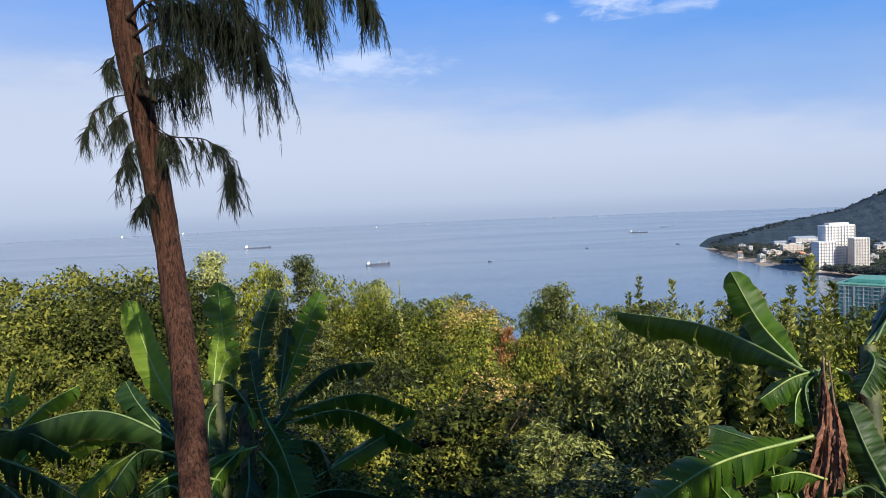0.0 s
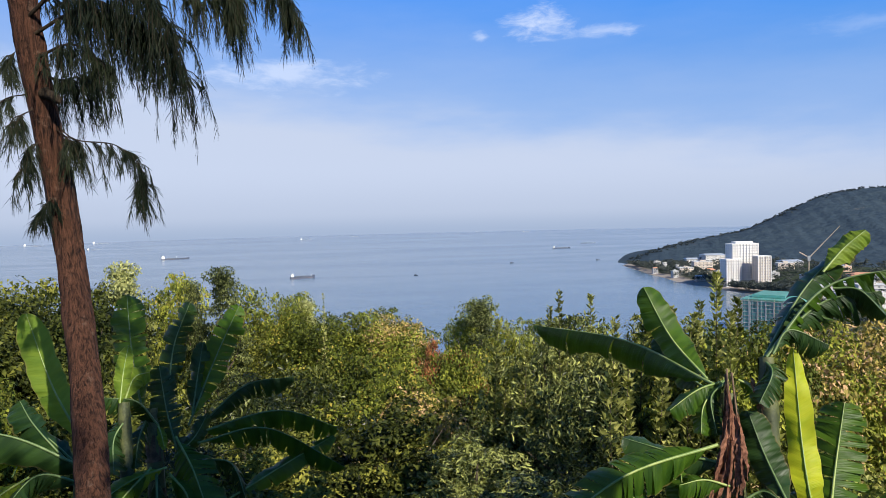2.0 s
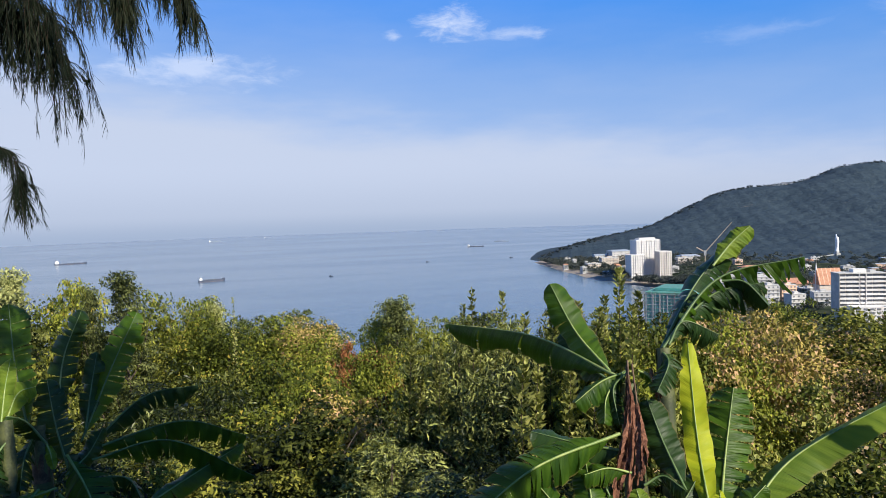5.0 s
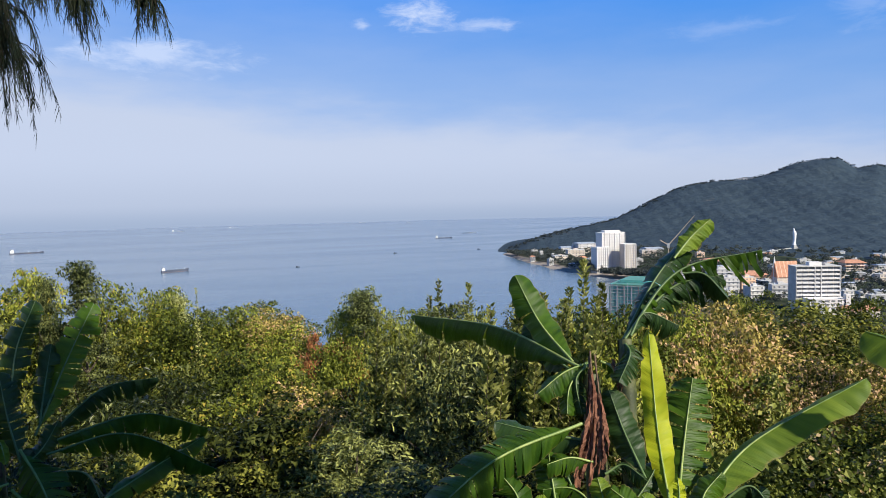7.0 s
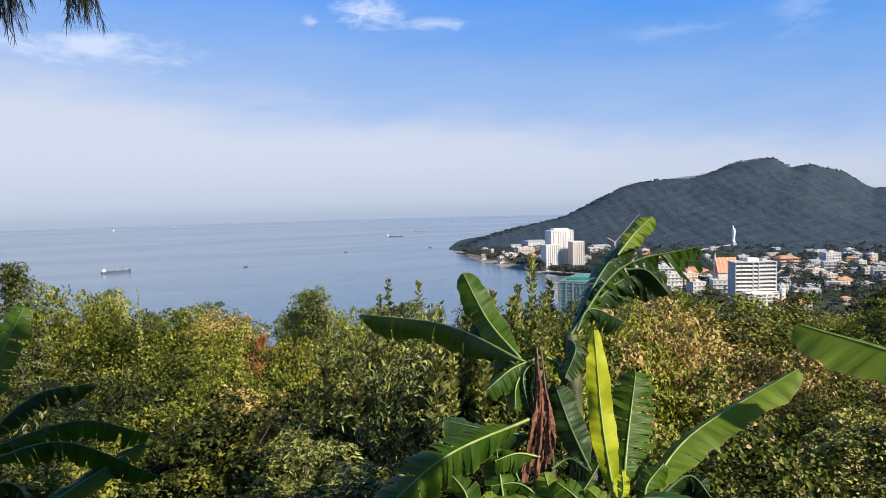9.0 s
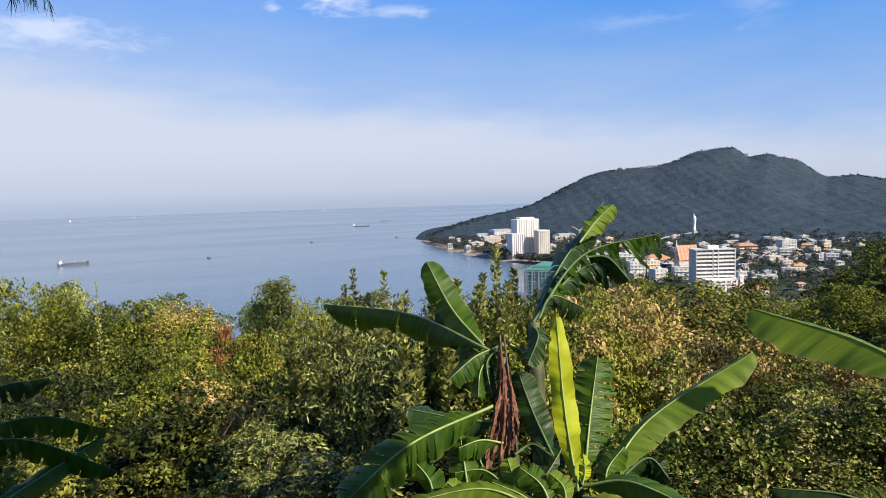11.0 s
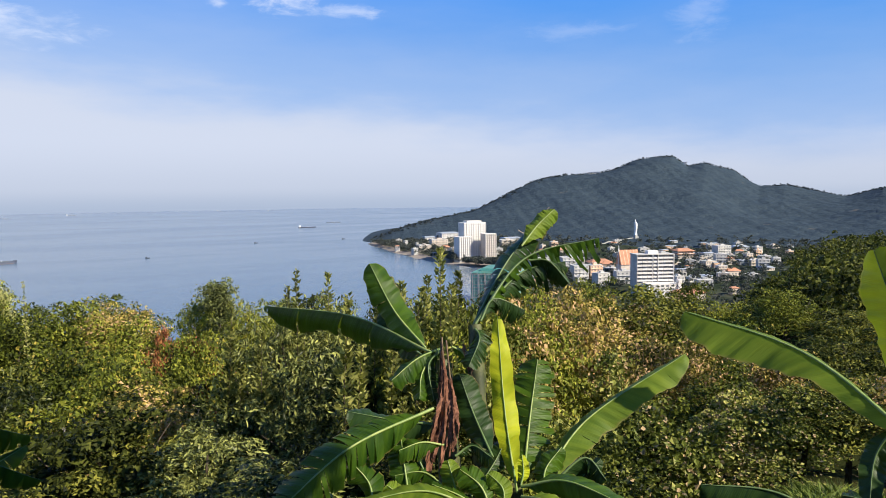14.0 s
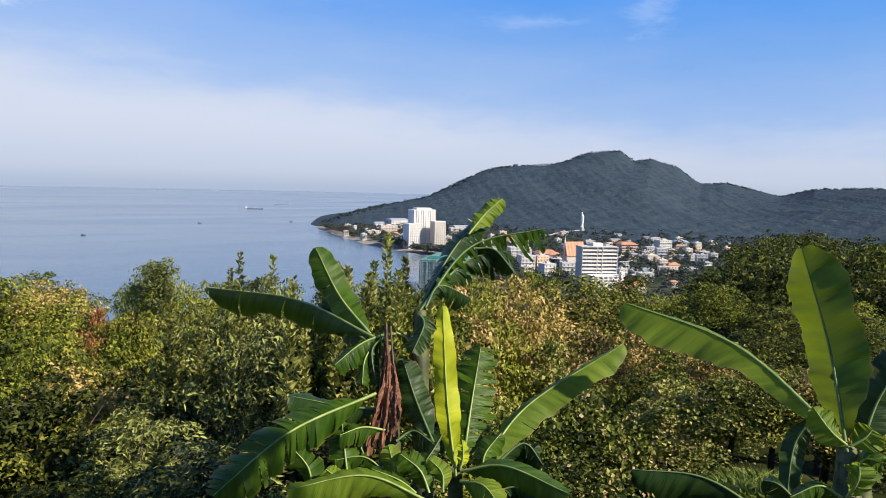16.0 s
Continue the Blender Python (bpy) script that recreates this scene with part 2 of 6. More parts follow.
CONCRETE = plain("bare_concrete", rgb(0.30, 0.30, 0.29), rgb(0.42, 0.42, 0.40), 0.2, 0.9)
STONE_WHITE = plain("white_statue_stone", rgb(0.74, 0.74, 0.74), rgb(0.84, 0.84, 0.84), 0.3, 0.6)
HULL_BLUE = plain("ship_hull_blue_grey", rgb(0.055, 0.07, 0.115), rgb(0.08, 0.095, 0.14), 0.1, 0.6)
HULL_RED = plain("ship_hull_red_lead", rgb(0.10, 0.08, 0.10), rgb(0.14, 0.11, 0.12), 0.1, 0.7)
# hull grey dimmed and blued to carry the sea haze
HULL_PALE = plain("ship_hull_hazed_grey", rgb(0.20, 0.25, 0.33), rgb(0.27, 0.32, 0.40), 0.1, 0.6)
SHIP_WHITE = plain("ship_white_paint", rgb(0.70, 0.70, 0.70), rgb(0.80, 0.80, 0.80), 0.2, 0.5)
DECK = plain("ship_deck_green_grey", rgb(0.08, 0.09, 0.11), rgb(0.13, 0.14, 0.15), 0.2, 0.8)
STEEL = plain("crane_yellow_steel", rgb(0.42, 0.33, 0.24), rgb(0.52, 0.42, 0.32), 0.3, 0.5)


def net_material():
    m, s, b = material("green_scaffold_net", 0.8)
    p = s.node("ShaderNodeTexCoord").outputs["Object"]
    v = s.noise(p, 0.5, 5.0)
    c = s.mix(s.span(v, 0.35, 0.65), rgb(0.24, 0.52, 0.48), rgb(0.32, 0.62, 0.58))
    s.put(b.inputs["Base Color"], c)
    through_leaf(s, b, rgb(0.20, 0.60, 0.52), 0.55)
    for n in s.tree.nodes:
        if n.type == "OUTPUT_MATERIAL":
            clear = s.node("ShaderNodeBsdfTransparent")
            mixed = s.node("ShaderNodeMixShader", Fac=0.2, i1=n.inputs[0].links[0].from_socket, i2=clear.outputs[0])
            s.put(n.inputs[0], mixed.outputs[0])
            break
    return m


NET = net_material()


def ground_material():
    """Litter and grass close by, woodland floor beyond, bare rock at the water's edge."""
    m, s, b = material("hillside_ground", 1.0, 0.0, 0.0)
    p = s.node("ShaderNodeNewGeometry").outputs["Position"]
    high = s.node("ShaderNodeSeparateXYZ", Vector=p).outputs[2]
    c = s.mix(s.span(s.noise(p, 0.35, 6.0), 0.4, 0.6), rgb(0.025, 0.030, 0.010), rgb(0.060, 0.060, 0.020))
    wood = s.mix(s.span(s.noise(p, 0.02, 6.0), 0.4, 0.6), rgb(0.026, 0.038, 0.026), rgb(0.050, 0.062, 0.042))
    c = s.mix(s.span(high, 60.0, 90.0), wood, c)
    shore = s.mix(s.noise(p, 0.05, 5.0), rgb(0.20, 0.17, 0.15), rgb(0.40, 0.35, 0.30))
    c = s.mix(s.span(s.math("ADD", high, s.math("MULTIPLY", s.noise(p, 0.03, 3.0), -2.0)), 0.8, 2.2), shore, c)
    s.put(b.inputs["Base Color"], c)
    bump(s, b, s.noise(p, 3.0, 6.0), 0.6, 0.1)
    return m


def hill_material():
    m, s, b = material("hazed_wooded_hill", 0.95, 0.0, 0.1)
    p = s.node("ShaderNodeNewGeometry").outputs["Position"]
    cells = s.node("ShaderNodeTexVoronoi", Vector=p, Scale=0.11)
    v = s.math("ADD", s.math("MULTIPLY", s.noise(p, 0.045, 8.0, 0.7), 0.8), s.math("MULTIPLY", s.node("ShaderNodeSeparateXYZ", Vector=cells.outputs["Color"]).outputs[0], 0.3))
    # distance haze is put into these blue-grey tones
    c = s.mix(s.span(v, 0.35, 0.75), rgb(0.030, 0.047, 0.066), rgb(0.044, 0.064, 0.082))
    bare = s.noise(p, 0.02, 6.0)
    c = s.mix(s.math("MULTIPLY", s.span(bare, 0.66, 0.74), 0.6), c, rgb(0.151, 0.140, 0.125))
    s.put(b.inputs["Base Color"], c)
    bump(s, b, s.math("ADD", s.math("SUBTRACT", 1.0, cells.outputs["Distance"]), s.noise(p, 0.3, 4.0)), 0.5, 3.0)
    return m


def sea_material():
    m, s, b = material("sea_water", 0.12, 0.0, 0.5)
    p = s.node("ShaderNodeNewGeometry").outputs["Position"]
    far = s.node("ShaderNodeMapping", Vector=p, Rotation=(0, 0, radians(-12)), Scale=(0.0012, 0.006, 1)).outputs[0]
    slick = s.noise(far, 1.0, 6.0, 0.6, 0.4)
    # base tones lifted and greyed to take in haze and horizon reflection
    s.put(b.inputs["Base Color"], s.mix(s.span(slick, 0.35, 0.65), rgb(0.10, 0.150, 0.205), rgb(0.125, 0.172, 0.225)))
    s.put(b.inputs["Roughness"], s.span(slick, 0.38, 0.64, 0.18, 0.23))
    b.inputs["IOR"].default_value = 1.33
    chop = s.math("ADD", s.noise(p, 0.25, 5.0, 0.65), s.math("MULTIPLY", s.noise(p, 0.035, 4.0), 3.0))
    out = s.node("ShaderNodeVectorMath", i0=p)
    out.operation = "LENGTH"
    bump(s, b, chop, s.span(out.outputs["Value"], 500.0, 4200.0, 0.15, 0.025), 1.0)
    return m


GROUND, HILL, SEA = ground_material(), hill_material(), sea_material()

# ---- building helpers ----
def mesh_from(name, verts, faces, mat=None, smooth=False):
    """A mesh from arrays of corners and of equal-sided faces."""
    verts, faces = np.asarray(verts, np.float32), np.asarray(faces, np.int32)
    me = bpy.data.meshes.new(name)
    n, k = faces.shape
    me.vertices.add(len(verts)), me.loops.add(n * k), me.polygons.add(n)
    me.vertices.foreach_set("co", verts.ravel())
    me.loops.foreach_set("vertex_index", faces.ravel())
    me.polygons.foreach_set("loop_start", np.arange(n, dtype=np.int32) * k)
    me.polygons.foreach_set("use_smooth", np.full(n, smooth))
    me.update(calc_edges=True)
    if mat:
        me.materials.append(mat)
    return me


def put(name, me, parent=None, m=None, label="", category="", group="", kind=""):
    ob = new(name, me)
    if m is not None:
        ob.matrix_basis = m
    if parent:
        ob.parent = parent
    return tagged(ob, label, category, group, kind)


def part(name, bm, mat, parent, label="", m=None, smooth=False):
    """A bmesh as one mesh object under a thing or a part."""
    me = bpy.data.meshes.new(name)
    bm.to_mesh(me)
    bm.free()
    me.materials.append(mat)
    if smooth:
        for f in me.polygons:
            f.use_smooth = True
    return put(name, me, parent, m, label)


def thing(name, m, label, category, group=""):
    ob = new(name)
    ob.empty_display_size = 0.2
    ob.matrix_basis = m
    return tagged(ob, label, category, group)


def box(bm, x0, x1, y0, y1, z0, z1, bevel=0.0):
    made = bmesh.ops.create_cube(bm, size=1, matrix=Matrix.Translation(((x0 + x1) / 2, (y0 + y1) / 2, (z0 + z1) / 2)) @ Matrix.Diagonal((x1 - x0, y1 - y0, z1 - z0, 1)))
    if bevel:
        edges = list({e for v in made["verts"] for e in v.link_edges})
        bmesh.ops.bevel(bm, geom=edges, offset=bevel, segments=1, affect="EDGES")
    return bm


def one_box(*a, **k):
    return box(bmesh.new(), *a, **k)


def compass(az, d, z):
    """A place d metres off at a heading, in degrees east of north."""
    return Vector((d * math.sin(radians(az)), d * math.cos(radians(az)), z))


def tube(path, radii, sides=8, rough=0.0, rng=None):
    """Rings along a path of points; returns corners and quads, ends left open."""
    path = [Vector(p) for p in path]
    verts, faces = [], []
    side = None
    for i, p in enumerate(path):
        t = (path[min(i + 1, len(path) - 1)] - path[max(i - 1, 0)]).normalized()
        if side is None:
            side = t.orthogonal().normalized()
        side = (side - t * side.dot(t)).normalized()
        other = t.cross(side)
        for k in range(sides):
            a = 2 * math.pi * k / sides
            r = radii[i] * (1 + (rng.uniform(-rough, rough) if rng else 0))
            verts.append(p + (side * math.cos(a) + other * math.sin(a)) * r)
    for i in range(len(path) - 1):
        for k in range(sides):
            a, b = i * sides + k, i * sides + (k + 1) % sides
            faces.append((a, b, b + sides, a + sides))
    return [tuple(v) for v in verts], faces


def bend(points, n):
    """n points on a smooth curve through the given ones."""
    p = [Vector(q) for q in points]
    p = [p[0] * 2 - p[1]] + p + [p[-1] * 2 - p[-2]]
    out = []
    for i in range(n):
        u = i / (n - 1) * (len(p) - 3)
        k = min(int(u), len(p) - 4)
        u -= k
        a, b, c, d = p[k:k + 4]
        out.append(0.5 * (2 * b + (c - a) * u + (2 * a - 5 * b + 4 * c - d) * u * u + (3 * b - a - 3 * c + d) * u ** 3))
    return out


def hip_roof(w, d, h, over, ridge):
    """A closed hip roof; ridge: how much of its length the ridge keeps."""
    bm = bmesh.new()
    w, d = w / 2 + over, d / 2 + over
    low = [bm.verts.new(q) for q in ((-w, -d, 0), (w, -d, 0), (w, d, 0), (-w, d, 0))]
    eave = [bm.verts.new((v.co.x, v.co.y, 0.25)) for v in low]
    a, b = bm.verts.new((-w * ridge, 0, h)), bm.verts.new((w * ridge, 0, h))
    bm.faces.new(low[::-1])
    for i in range(4):
        bm.faces.new((low[i], low[(i + 1) % 4], eave[(i + 1) % 4], eave[i]))
    for q in ((eave[0], eave[1], b, a), (eave[1], eave[2], b), (eave[2], eave[3], a, b), (eave[3], eave[0], a)):
        bm.faces.new(q)
    return bm


# ---- ground, hill and sea ----
def wave(x, y, size, seed):
    """A cheap rolling noise on arrays, about -1 to 1."""
    r = np.random.RandomState(seed)
    out = 0
    for k in range(7):
        a, ph, f = r.uniform(0, 6.28), r.uniform(0, 6.28), r.uniform(0.6, 1.7)
        out = out + np.sin((x * math.cos(a) + y * math.sin(a)) * f * 6.28 / size + ph)
    return out / 3.2


RIDGE = ((21.3, 1420, 0), (22.3, 1430, 4), (23.2, 1440, 11), (24.5, 1460, 22), (26, 1500, 33), (31.5, 1650, 58), (34.3, 1720, 98), (37, 1800, 137), (39.5, 1850, 150), (42, 1900, 155), (43.4, 1915, 164), (45.3, 1950, 191), (47.0, 1975, 201), (48.2, 2000, 205), (49.4, 2000, 175),
         (50.7, 2000, 182), (53, 2050, 160), (54.8, 2100, 112), (56.5, 2050, 120), (60.6, 2000, 84), (62.9, 1900, 107), (68, 1800, 112), (76, 1700, 120))


def hill_height(x, y):
    """Wooded hill behind the town: flanks falling away from a crest line, with gullies."""
    d, az = np.hypot(x, y), np.degrees(np.arctan2(x, y))
    heads, way, high = zip(*RIDGE)
    crest, at = np.interp(az, heads, high), np.interp(az, heads, way)
    foot = np.interp(az, (20, 23, 26, 32, 40, 76), (1370, 1330, 1290, 1260, 1230, 1200))
    fall = np.where(d < at, (at - d) / (at - foot) * 1.55, (d - at) / 300)
    gully = (wave(x, y, 300, 3) * 0.10 + wave(x, y, 110, 4) * 0.025) * np.clip(fall, 0, 1)
    smooth = sum(np.interp(az + k, heads, high) for k in (-4, -2.5, -1.2, 0, 1.2, 2.5, 4)) / 7 * np.clip((az - 21.4) / 3.2, 0, 1)
    crest = smooth + (crest - smooth) * np.exp(-(fall * 2.6) ** 2)
    z = crest * np.exp(-fall ** 1.9) * (1 + gully)
    return z - 1.5 + (z > 5) * wave(x, y, 41, 5) * 1.2


def land_height(x, y):
    """The near hillside falling to the water, the bay, and the town's low ground beyond."""
    d, az = np.hypot(x, y), np.degrees(np.arctan2(x, y))
    left = np.interp(d, (0, 2.2, 4, 8, 20, 50, 100, 300, 400), (98.35, 98.35, 96.9, 94.4, 89.5, 80, 63, 1, -3))
    right = np.interp(d, (0, 3.2, 8, 20, 50, 100, 160, 300, 600), (98.35, 98.35, 96.7, 92.0, 89, 87.5, 85.5, 50, 4))
    u = np.clip((az - 45) / 16, 0, 1)
    u = np.where(az > 110, 1.0, u * u * (3 - 2 * u))
    near = left + (right - left) * u + wave(x, y, 23, 1) * np.clip(d / 60, 0, 1) * 0.8
    level = np.clip(np.where(az > 0, (az - 72) / 33, (-42 - az) / 38), 0, 1)
    near = near + (98.35 - 0.01 * d - near) * level * level * (3 - 2 * level)
    inner = np.interp(az, (21.6, 22.1, 23.5, 25, 28, 31, 33, 34.2, 35, 180), (1385, 1335, 1190, 1085, 955, 885, 855, 740, 0, 0))
    outer = np.interp(az, (21.6, 22.1, 23.5, 26, 36, 40), (1385, 1400, 1440, 1490, 1700, 4000))
    edge = wave(x, y, 120, 2) * 12
    town = np.clip((d - inner + edge) * 0.05, -3, 3.0) + np.clip((d - np.maximum(inner, 600) - 100) * 0.014, 0, 12)
    town = np.where((d < inner - 70) | (az < 21.6) | (d > outer), -3.0, town)
    return np.maximum(near, town)


def land_grid(name, mat, az0, az1, n, rows, height, label, category):
    a, d = np.meshgrid(np.radians(np.linspace(az0, az1, n)), rows)
    x, y = d * np.sin(a) - 0.4 * np.exp(-d / 3), d * np.cos(a) - 0.5 * np.exp(-d / 3)
    z = np.maximum(height(x, y), -3.0)
    v = np.stack([x.ravel(), y.ravel(), z.ravel()], 1)
    i = np.arange((len(rows) - 1) * n).reshape(len(rows) - 1, n)[:, :-1].ravel()
    f = np.stack([i + n, i + n + 1, i + 1, i], 1)
    return put(name, mesh_from(name, v, f, mat, True), label=label, category=category, kind="structure")


land_grid("ground", GROUND, -180, 180, 361, np.concatenate([np.linspace(0.0005, 12, 25), np.geomspace(12.6, 4990, 110)]), land_height, "leafy hillside ground falling to the bay and town", "ground")
land_grid("hazed_wooded_hill", HILL, 21.2, 76, 440, np.linspace(1120, 2300, 140), hill_height, "hazy blue-green wooded hill behind the town", "hill")
a = np.linspace(0, 2 * math.pi, 97)[:-1]
ring = np.concatenate([[5.0], np.geomspace(120, 4995, 24)])
sea_v = np.stack([np.outer(ring, np.sin(a)).ravel(), np.outer(ring, np.cos(a)).ravel(), np.zeros(96 * len(ring))], 1)
k, i = np.meshgrid(np.arange(96), np.arange(len(ring) - 1))
sea_f = np.stack([i * 96 + k, i * 96 + (k + 1) % 96, (i + 1) * 96 + (k + 1) % 96, (i + 1) * 96 + k], -1).reshape(-1, 4)[:, ::-1]
put("water", mesh_from("water", sea_v, sea_f, SEA, True), label="calm blue-grey sea with long slicks", category="sea", kind="structure")

# ---- woods on the slope ----
def leaf_cloud(rng, centres, radius, count, length, width, mat, name, up=0.35, flat=0.8, bend_down=0.2, fine=False, scatter=0.75):
    """Small pointed leaves, four corners each (three if fine), in clumps round the given centres, mostly on each clump's upper and outer skin."""
    n = len(centres) * count
    c = np.repeat(centres, count, 0)
    r = np.repeat(np.broadcast_to(radius, len(centres)), count)
    out = rng.normal(size=(n, 3))
    out /= np.linalg.norm(out, axis=1, keepdims=True)
    out[:, 2] = np.where(out[:, 2] < -0.3, -out[:, 2], out[:, 2])
    if fine:
        out[:, 2] = np.abs(out[:, 2]) - 0.12
    spread = rng.uniform(0.45, 1.08, n) ** 0.6
    place = c + out * (r * spread)[:, None] * np.array([1, 1, flat])
    normal = out + rng.normal(scale=scatter, size=(n, 3)) + np.array([0, 0, up])
    normal /= np.linalg.norm(normal, axis=1, keepdims=True)
    along = np.cross(normal, rng.normal(size=(n, 3)))
    along /= np.linalg.norm(along, axis=1, keepdims=True)
    along[:, 2] -= bend_down
    across = np.cross(normal, along)
    size = rng.uniform(0.65, 1.25, n)[:, None]
    l, w = along * size * length / 2, across * size * width / 2
    cup = normal * size * width * 0.14
    if fine:
        v = np.stack([place - l * 0.7 + w, place + l - cup, place - l * 0.7 - w], 1).reshape(-1, 3)
        return v, np.arange(3 * n).reshape(n, 3)
    v = np.stack([place - l, place + w * 1.0 - l * 0.1 + cup, place + l - cup * 1.5, place - w - l * 0.1 + cup], 1).reshape(-1, 3)
    return v, np.arange(4 * n).reshape(n, 4)


def limbs(rng, height, spread, trunk_r, n, crown_from):
    """A tapered trunk with limbs that reach into the crown."""
    top = Vector((rng.uniform(-.1, .1) * spread, rng.uniform(-.1, .1) * spread, height * 0.86))
    trunk = bend([(0, 0, -0.6), (rng.uniform(-.08, .08) * spread, rng.uniform(-.08, .08) * spread, height * 0.45), top], 7)
    verts, faces = tube(trunk, [trunk_r * (1.25 - 1.05 * i / 6) for i in range(7)], 7)
    for k in range(n):
        u = rng.uniform(crown_from, 0.85)
        a = 6.283 * (k + rng.uniform(0, 0.6)) / n
        p = trunk[min(int(u * 6), 5)]
        reach = spread * rng.uniform(0.55, 0.95)
        tip = p + Vector((math.cos(a) * reach, math.sin(a) * reach, height * rng.uniform(0.08, 0.26)))
        mid = (p + tip) / 2 + Vector((0, 0, -0.05 * height))
        v, f = tube(bend([p, mid, tip], 5), [trunk_r * q for q in (0.45, 0.36, 0.27, 0.18, 0.08)], 5)
        faces += [tuple(j + len(verts) for j in q) for q in f]
        verts += v
    return verts, faces


def make_tree(name, seed, height, spread, mat, clumps, count, leaf, width, label, category="tree", crown_from=0.12, clump=0.42, trunk_r=0.09, up=0.35, wood=BARK_GREY, lumpy=0.25, depth=0.55, tip=0.0, fine=False, scatter=0.75):
    """Tree or bush of the given height: trunk with limbs, and a crown of leaf clumps with an uneven outline and gaps."""
    rng = np.random.RandomState(seed)
    t = thing(name, Matrix.Identity(4), label, category)
    v, f = limbs(rng, height, spread, trunk_r, 7, crown_from * 0.8)
    put("trunk", mesh_from("trunk", v, f, wood, True), t)
    c = rng.normal(size=(clumps, 3))
    c /= np.linalg.norm(c, axis=1, keepdims=True)
    c[:, 2] = np.abs(c[:, 2]) * 1.25 - 0.35
    lump = 1 + lumpy * wave(c[:, 0] * 2, c[:, 1] * 2, 1.7, seed + 9) + rng.uniform(-0.12, 0.1, clumps)
    lump = np.clip(lump, 0.55, 1.1)
    c *= (rng.uniform(depth, 1.0, clumps) * lump)[:, None]
    mid, half = height * (crown_from + 1) / 2, height * (1 - crown_from) / 2
    c[:, 2] = np.where(c[:, 2] < 0, np.maximum(c[:, 2], -0.7), c[:, 2])
    centres = c * np.array([spread, spread, half]) * 0.86 + np.array([0, 0, mid])
    if tip:
        u, a, r = rng.rand(clumps), rng.uniform(0, 6.283, clumps), np.sqrt(rng.rand(clumps))
        r = r * spread * (0.14 + 0.86 * (1 - u) ** (0.5 + tip)) * (1 + lumpy * np.sin(u * 17 + a * 2))
        centres = np.stack([r * np.cos(a), r * np.sin(a), height * (crown_from + (0.95 - crown_from) * u)], 1)
    v, f = leaf_cloud(rng, centres, rng.uniform(0.5, 1.45, clumps) * clump, count, leaf, width, mat, name, up, fine=fine, scatter=scatter)
    low = height * 0.1
    v[:, 2] = low + (v[:, 2] - low) * (height - low) / (np.percentile(v[:, 2], 99.6) - low)
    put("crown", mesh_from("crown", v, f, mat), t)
    return t


def ground_at(p):
    return float(land_height(np.array([p[0]]), np.array([p[1]]))[0])


# tops of the skyline trees: heading, height over the level of the eye in degrees
SKY_AZ = (-36, -30, -24, -20, -14, -8, -3, 2, 5, 9, 13, 17, 22, 27, 32, 36, 40, 44, 48, 52, 58, 64, 76)
SKY_EL = (-3.3, -3.3, -3.9, -4.3, -4.3, -5.3, -7.2, -8.4, -9.2, -7.0, -8.2, -8.0, -8.8, -8.8, -8.5, -8.4, -8.0, -7.1, -7.3, -8.6, -6.8, -5.8, -5.2)

KINDS = {}


def kind(key, *variants):
    KINDS[key] = variants


def pair(key, name, seed, height, spread, mat, leaf, width, label, category="tree", fine=True, **shape):
    """Forms of a kind: two for the near slope, two with finer foliage below them and two for the skyline."""
    kind(key, *(make_tree(name, seed + i, height, spread * (1 - 0.06 * i), mat, 74, 84, leaf, width, label, category, depth=0.3, clump=0.36, scatter=0.75, **shape) for i in (0, 1)))
    kind(key + "_mid", *(make_tree(name, seed + 5 + i, height, spread * (1 - 0.06 * i), mat, 84, 124 if fine else 80, leaf * 0.98, width * (1.25 if fine else 1.0), label, category, depth=0.4, clump=0.44, fine=fine, scatter=0.5 if fine else 0.65, **shape) for i in (0, 1)))
    kind(key + "_far", *(make_tree(name, seed + 8 + i, 11.0, 3.0 * (1 - 0.06 * i), mat, 150, 84, leaf * 1.6, width * 2.1, label, category, depth=0.5, clump=0.72, trunk_r=0.15, fine=True, scatter=0.38, **shape) for i in (0, 1)))


pair("green", "leafy_tree", 11, 5.0, 2.0, LEAF_GREEN, 0.12, 0.06, "dense green leafy tree on the slope", lumpy=0.35)
pair("dark", "glossy_tree", 21, 5.0, 1.9, LEAF_DARK, 0.14, 0.042, "dark glossy-leaved tree on the slope", fine=False, lumpy=0.4)
pair("olive", "yellowish_tree", 31, 5.0, 2.0, LEAF_OLIVE, 0.10, 0.048, "yellow-green small-leaved tree on the slope", lumpy=0.35)
pair("gold", "dry_leaved_tree", 41, 5.0, 2.0, LEAF_GOLD, 0.105, 0.05, "tree with leaves turning gold and pinkish brown", lumpy=0.35)
pair("vine", "vine_covered_bush", 71, 4.0, 1.9, LEAF_VINE, 0.095, 0.075, "bush smothered in heart-leaved vines, some dry", "bush", fine=False, lumpy=0.3, up=0.0)
kind("rust", make_tree("rusty_tree", 51, 5.0, 1.6, LEAF_RUST, 70, 120, 0.11, 0.06, "small tree with rust-red leaves", fine=True))
kind("sage", *(make_tree("slender_tree", 61 + i, 12.0, 1.7 + 0.25 * i, LEAF_SAGE, 130, 95, 0.15, 0.085, "tall slender grey-green tree", crown_from=0.25, clump=0.50, trunk_r=0.12, lumpy=0.3, tip=0.15 + 0.05 * i, fine=True, scatter=0.55) for i in (0, 1)))
USED = {}
PICK = random.Random(5)


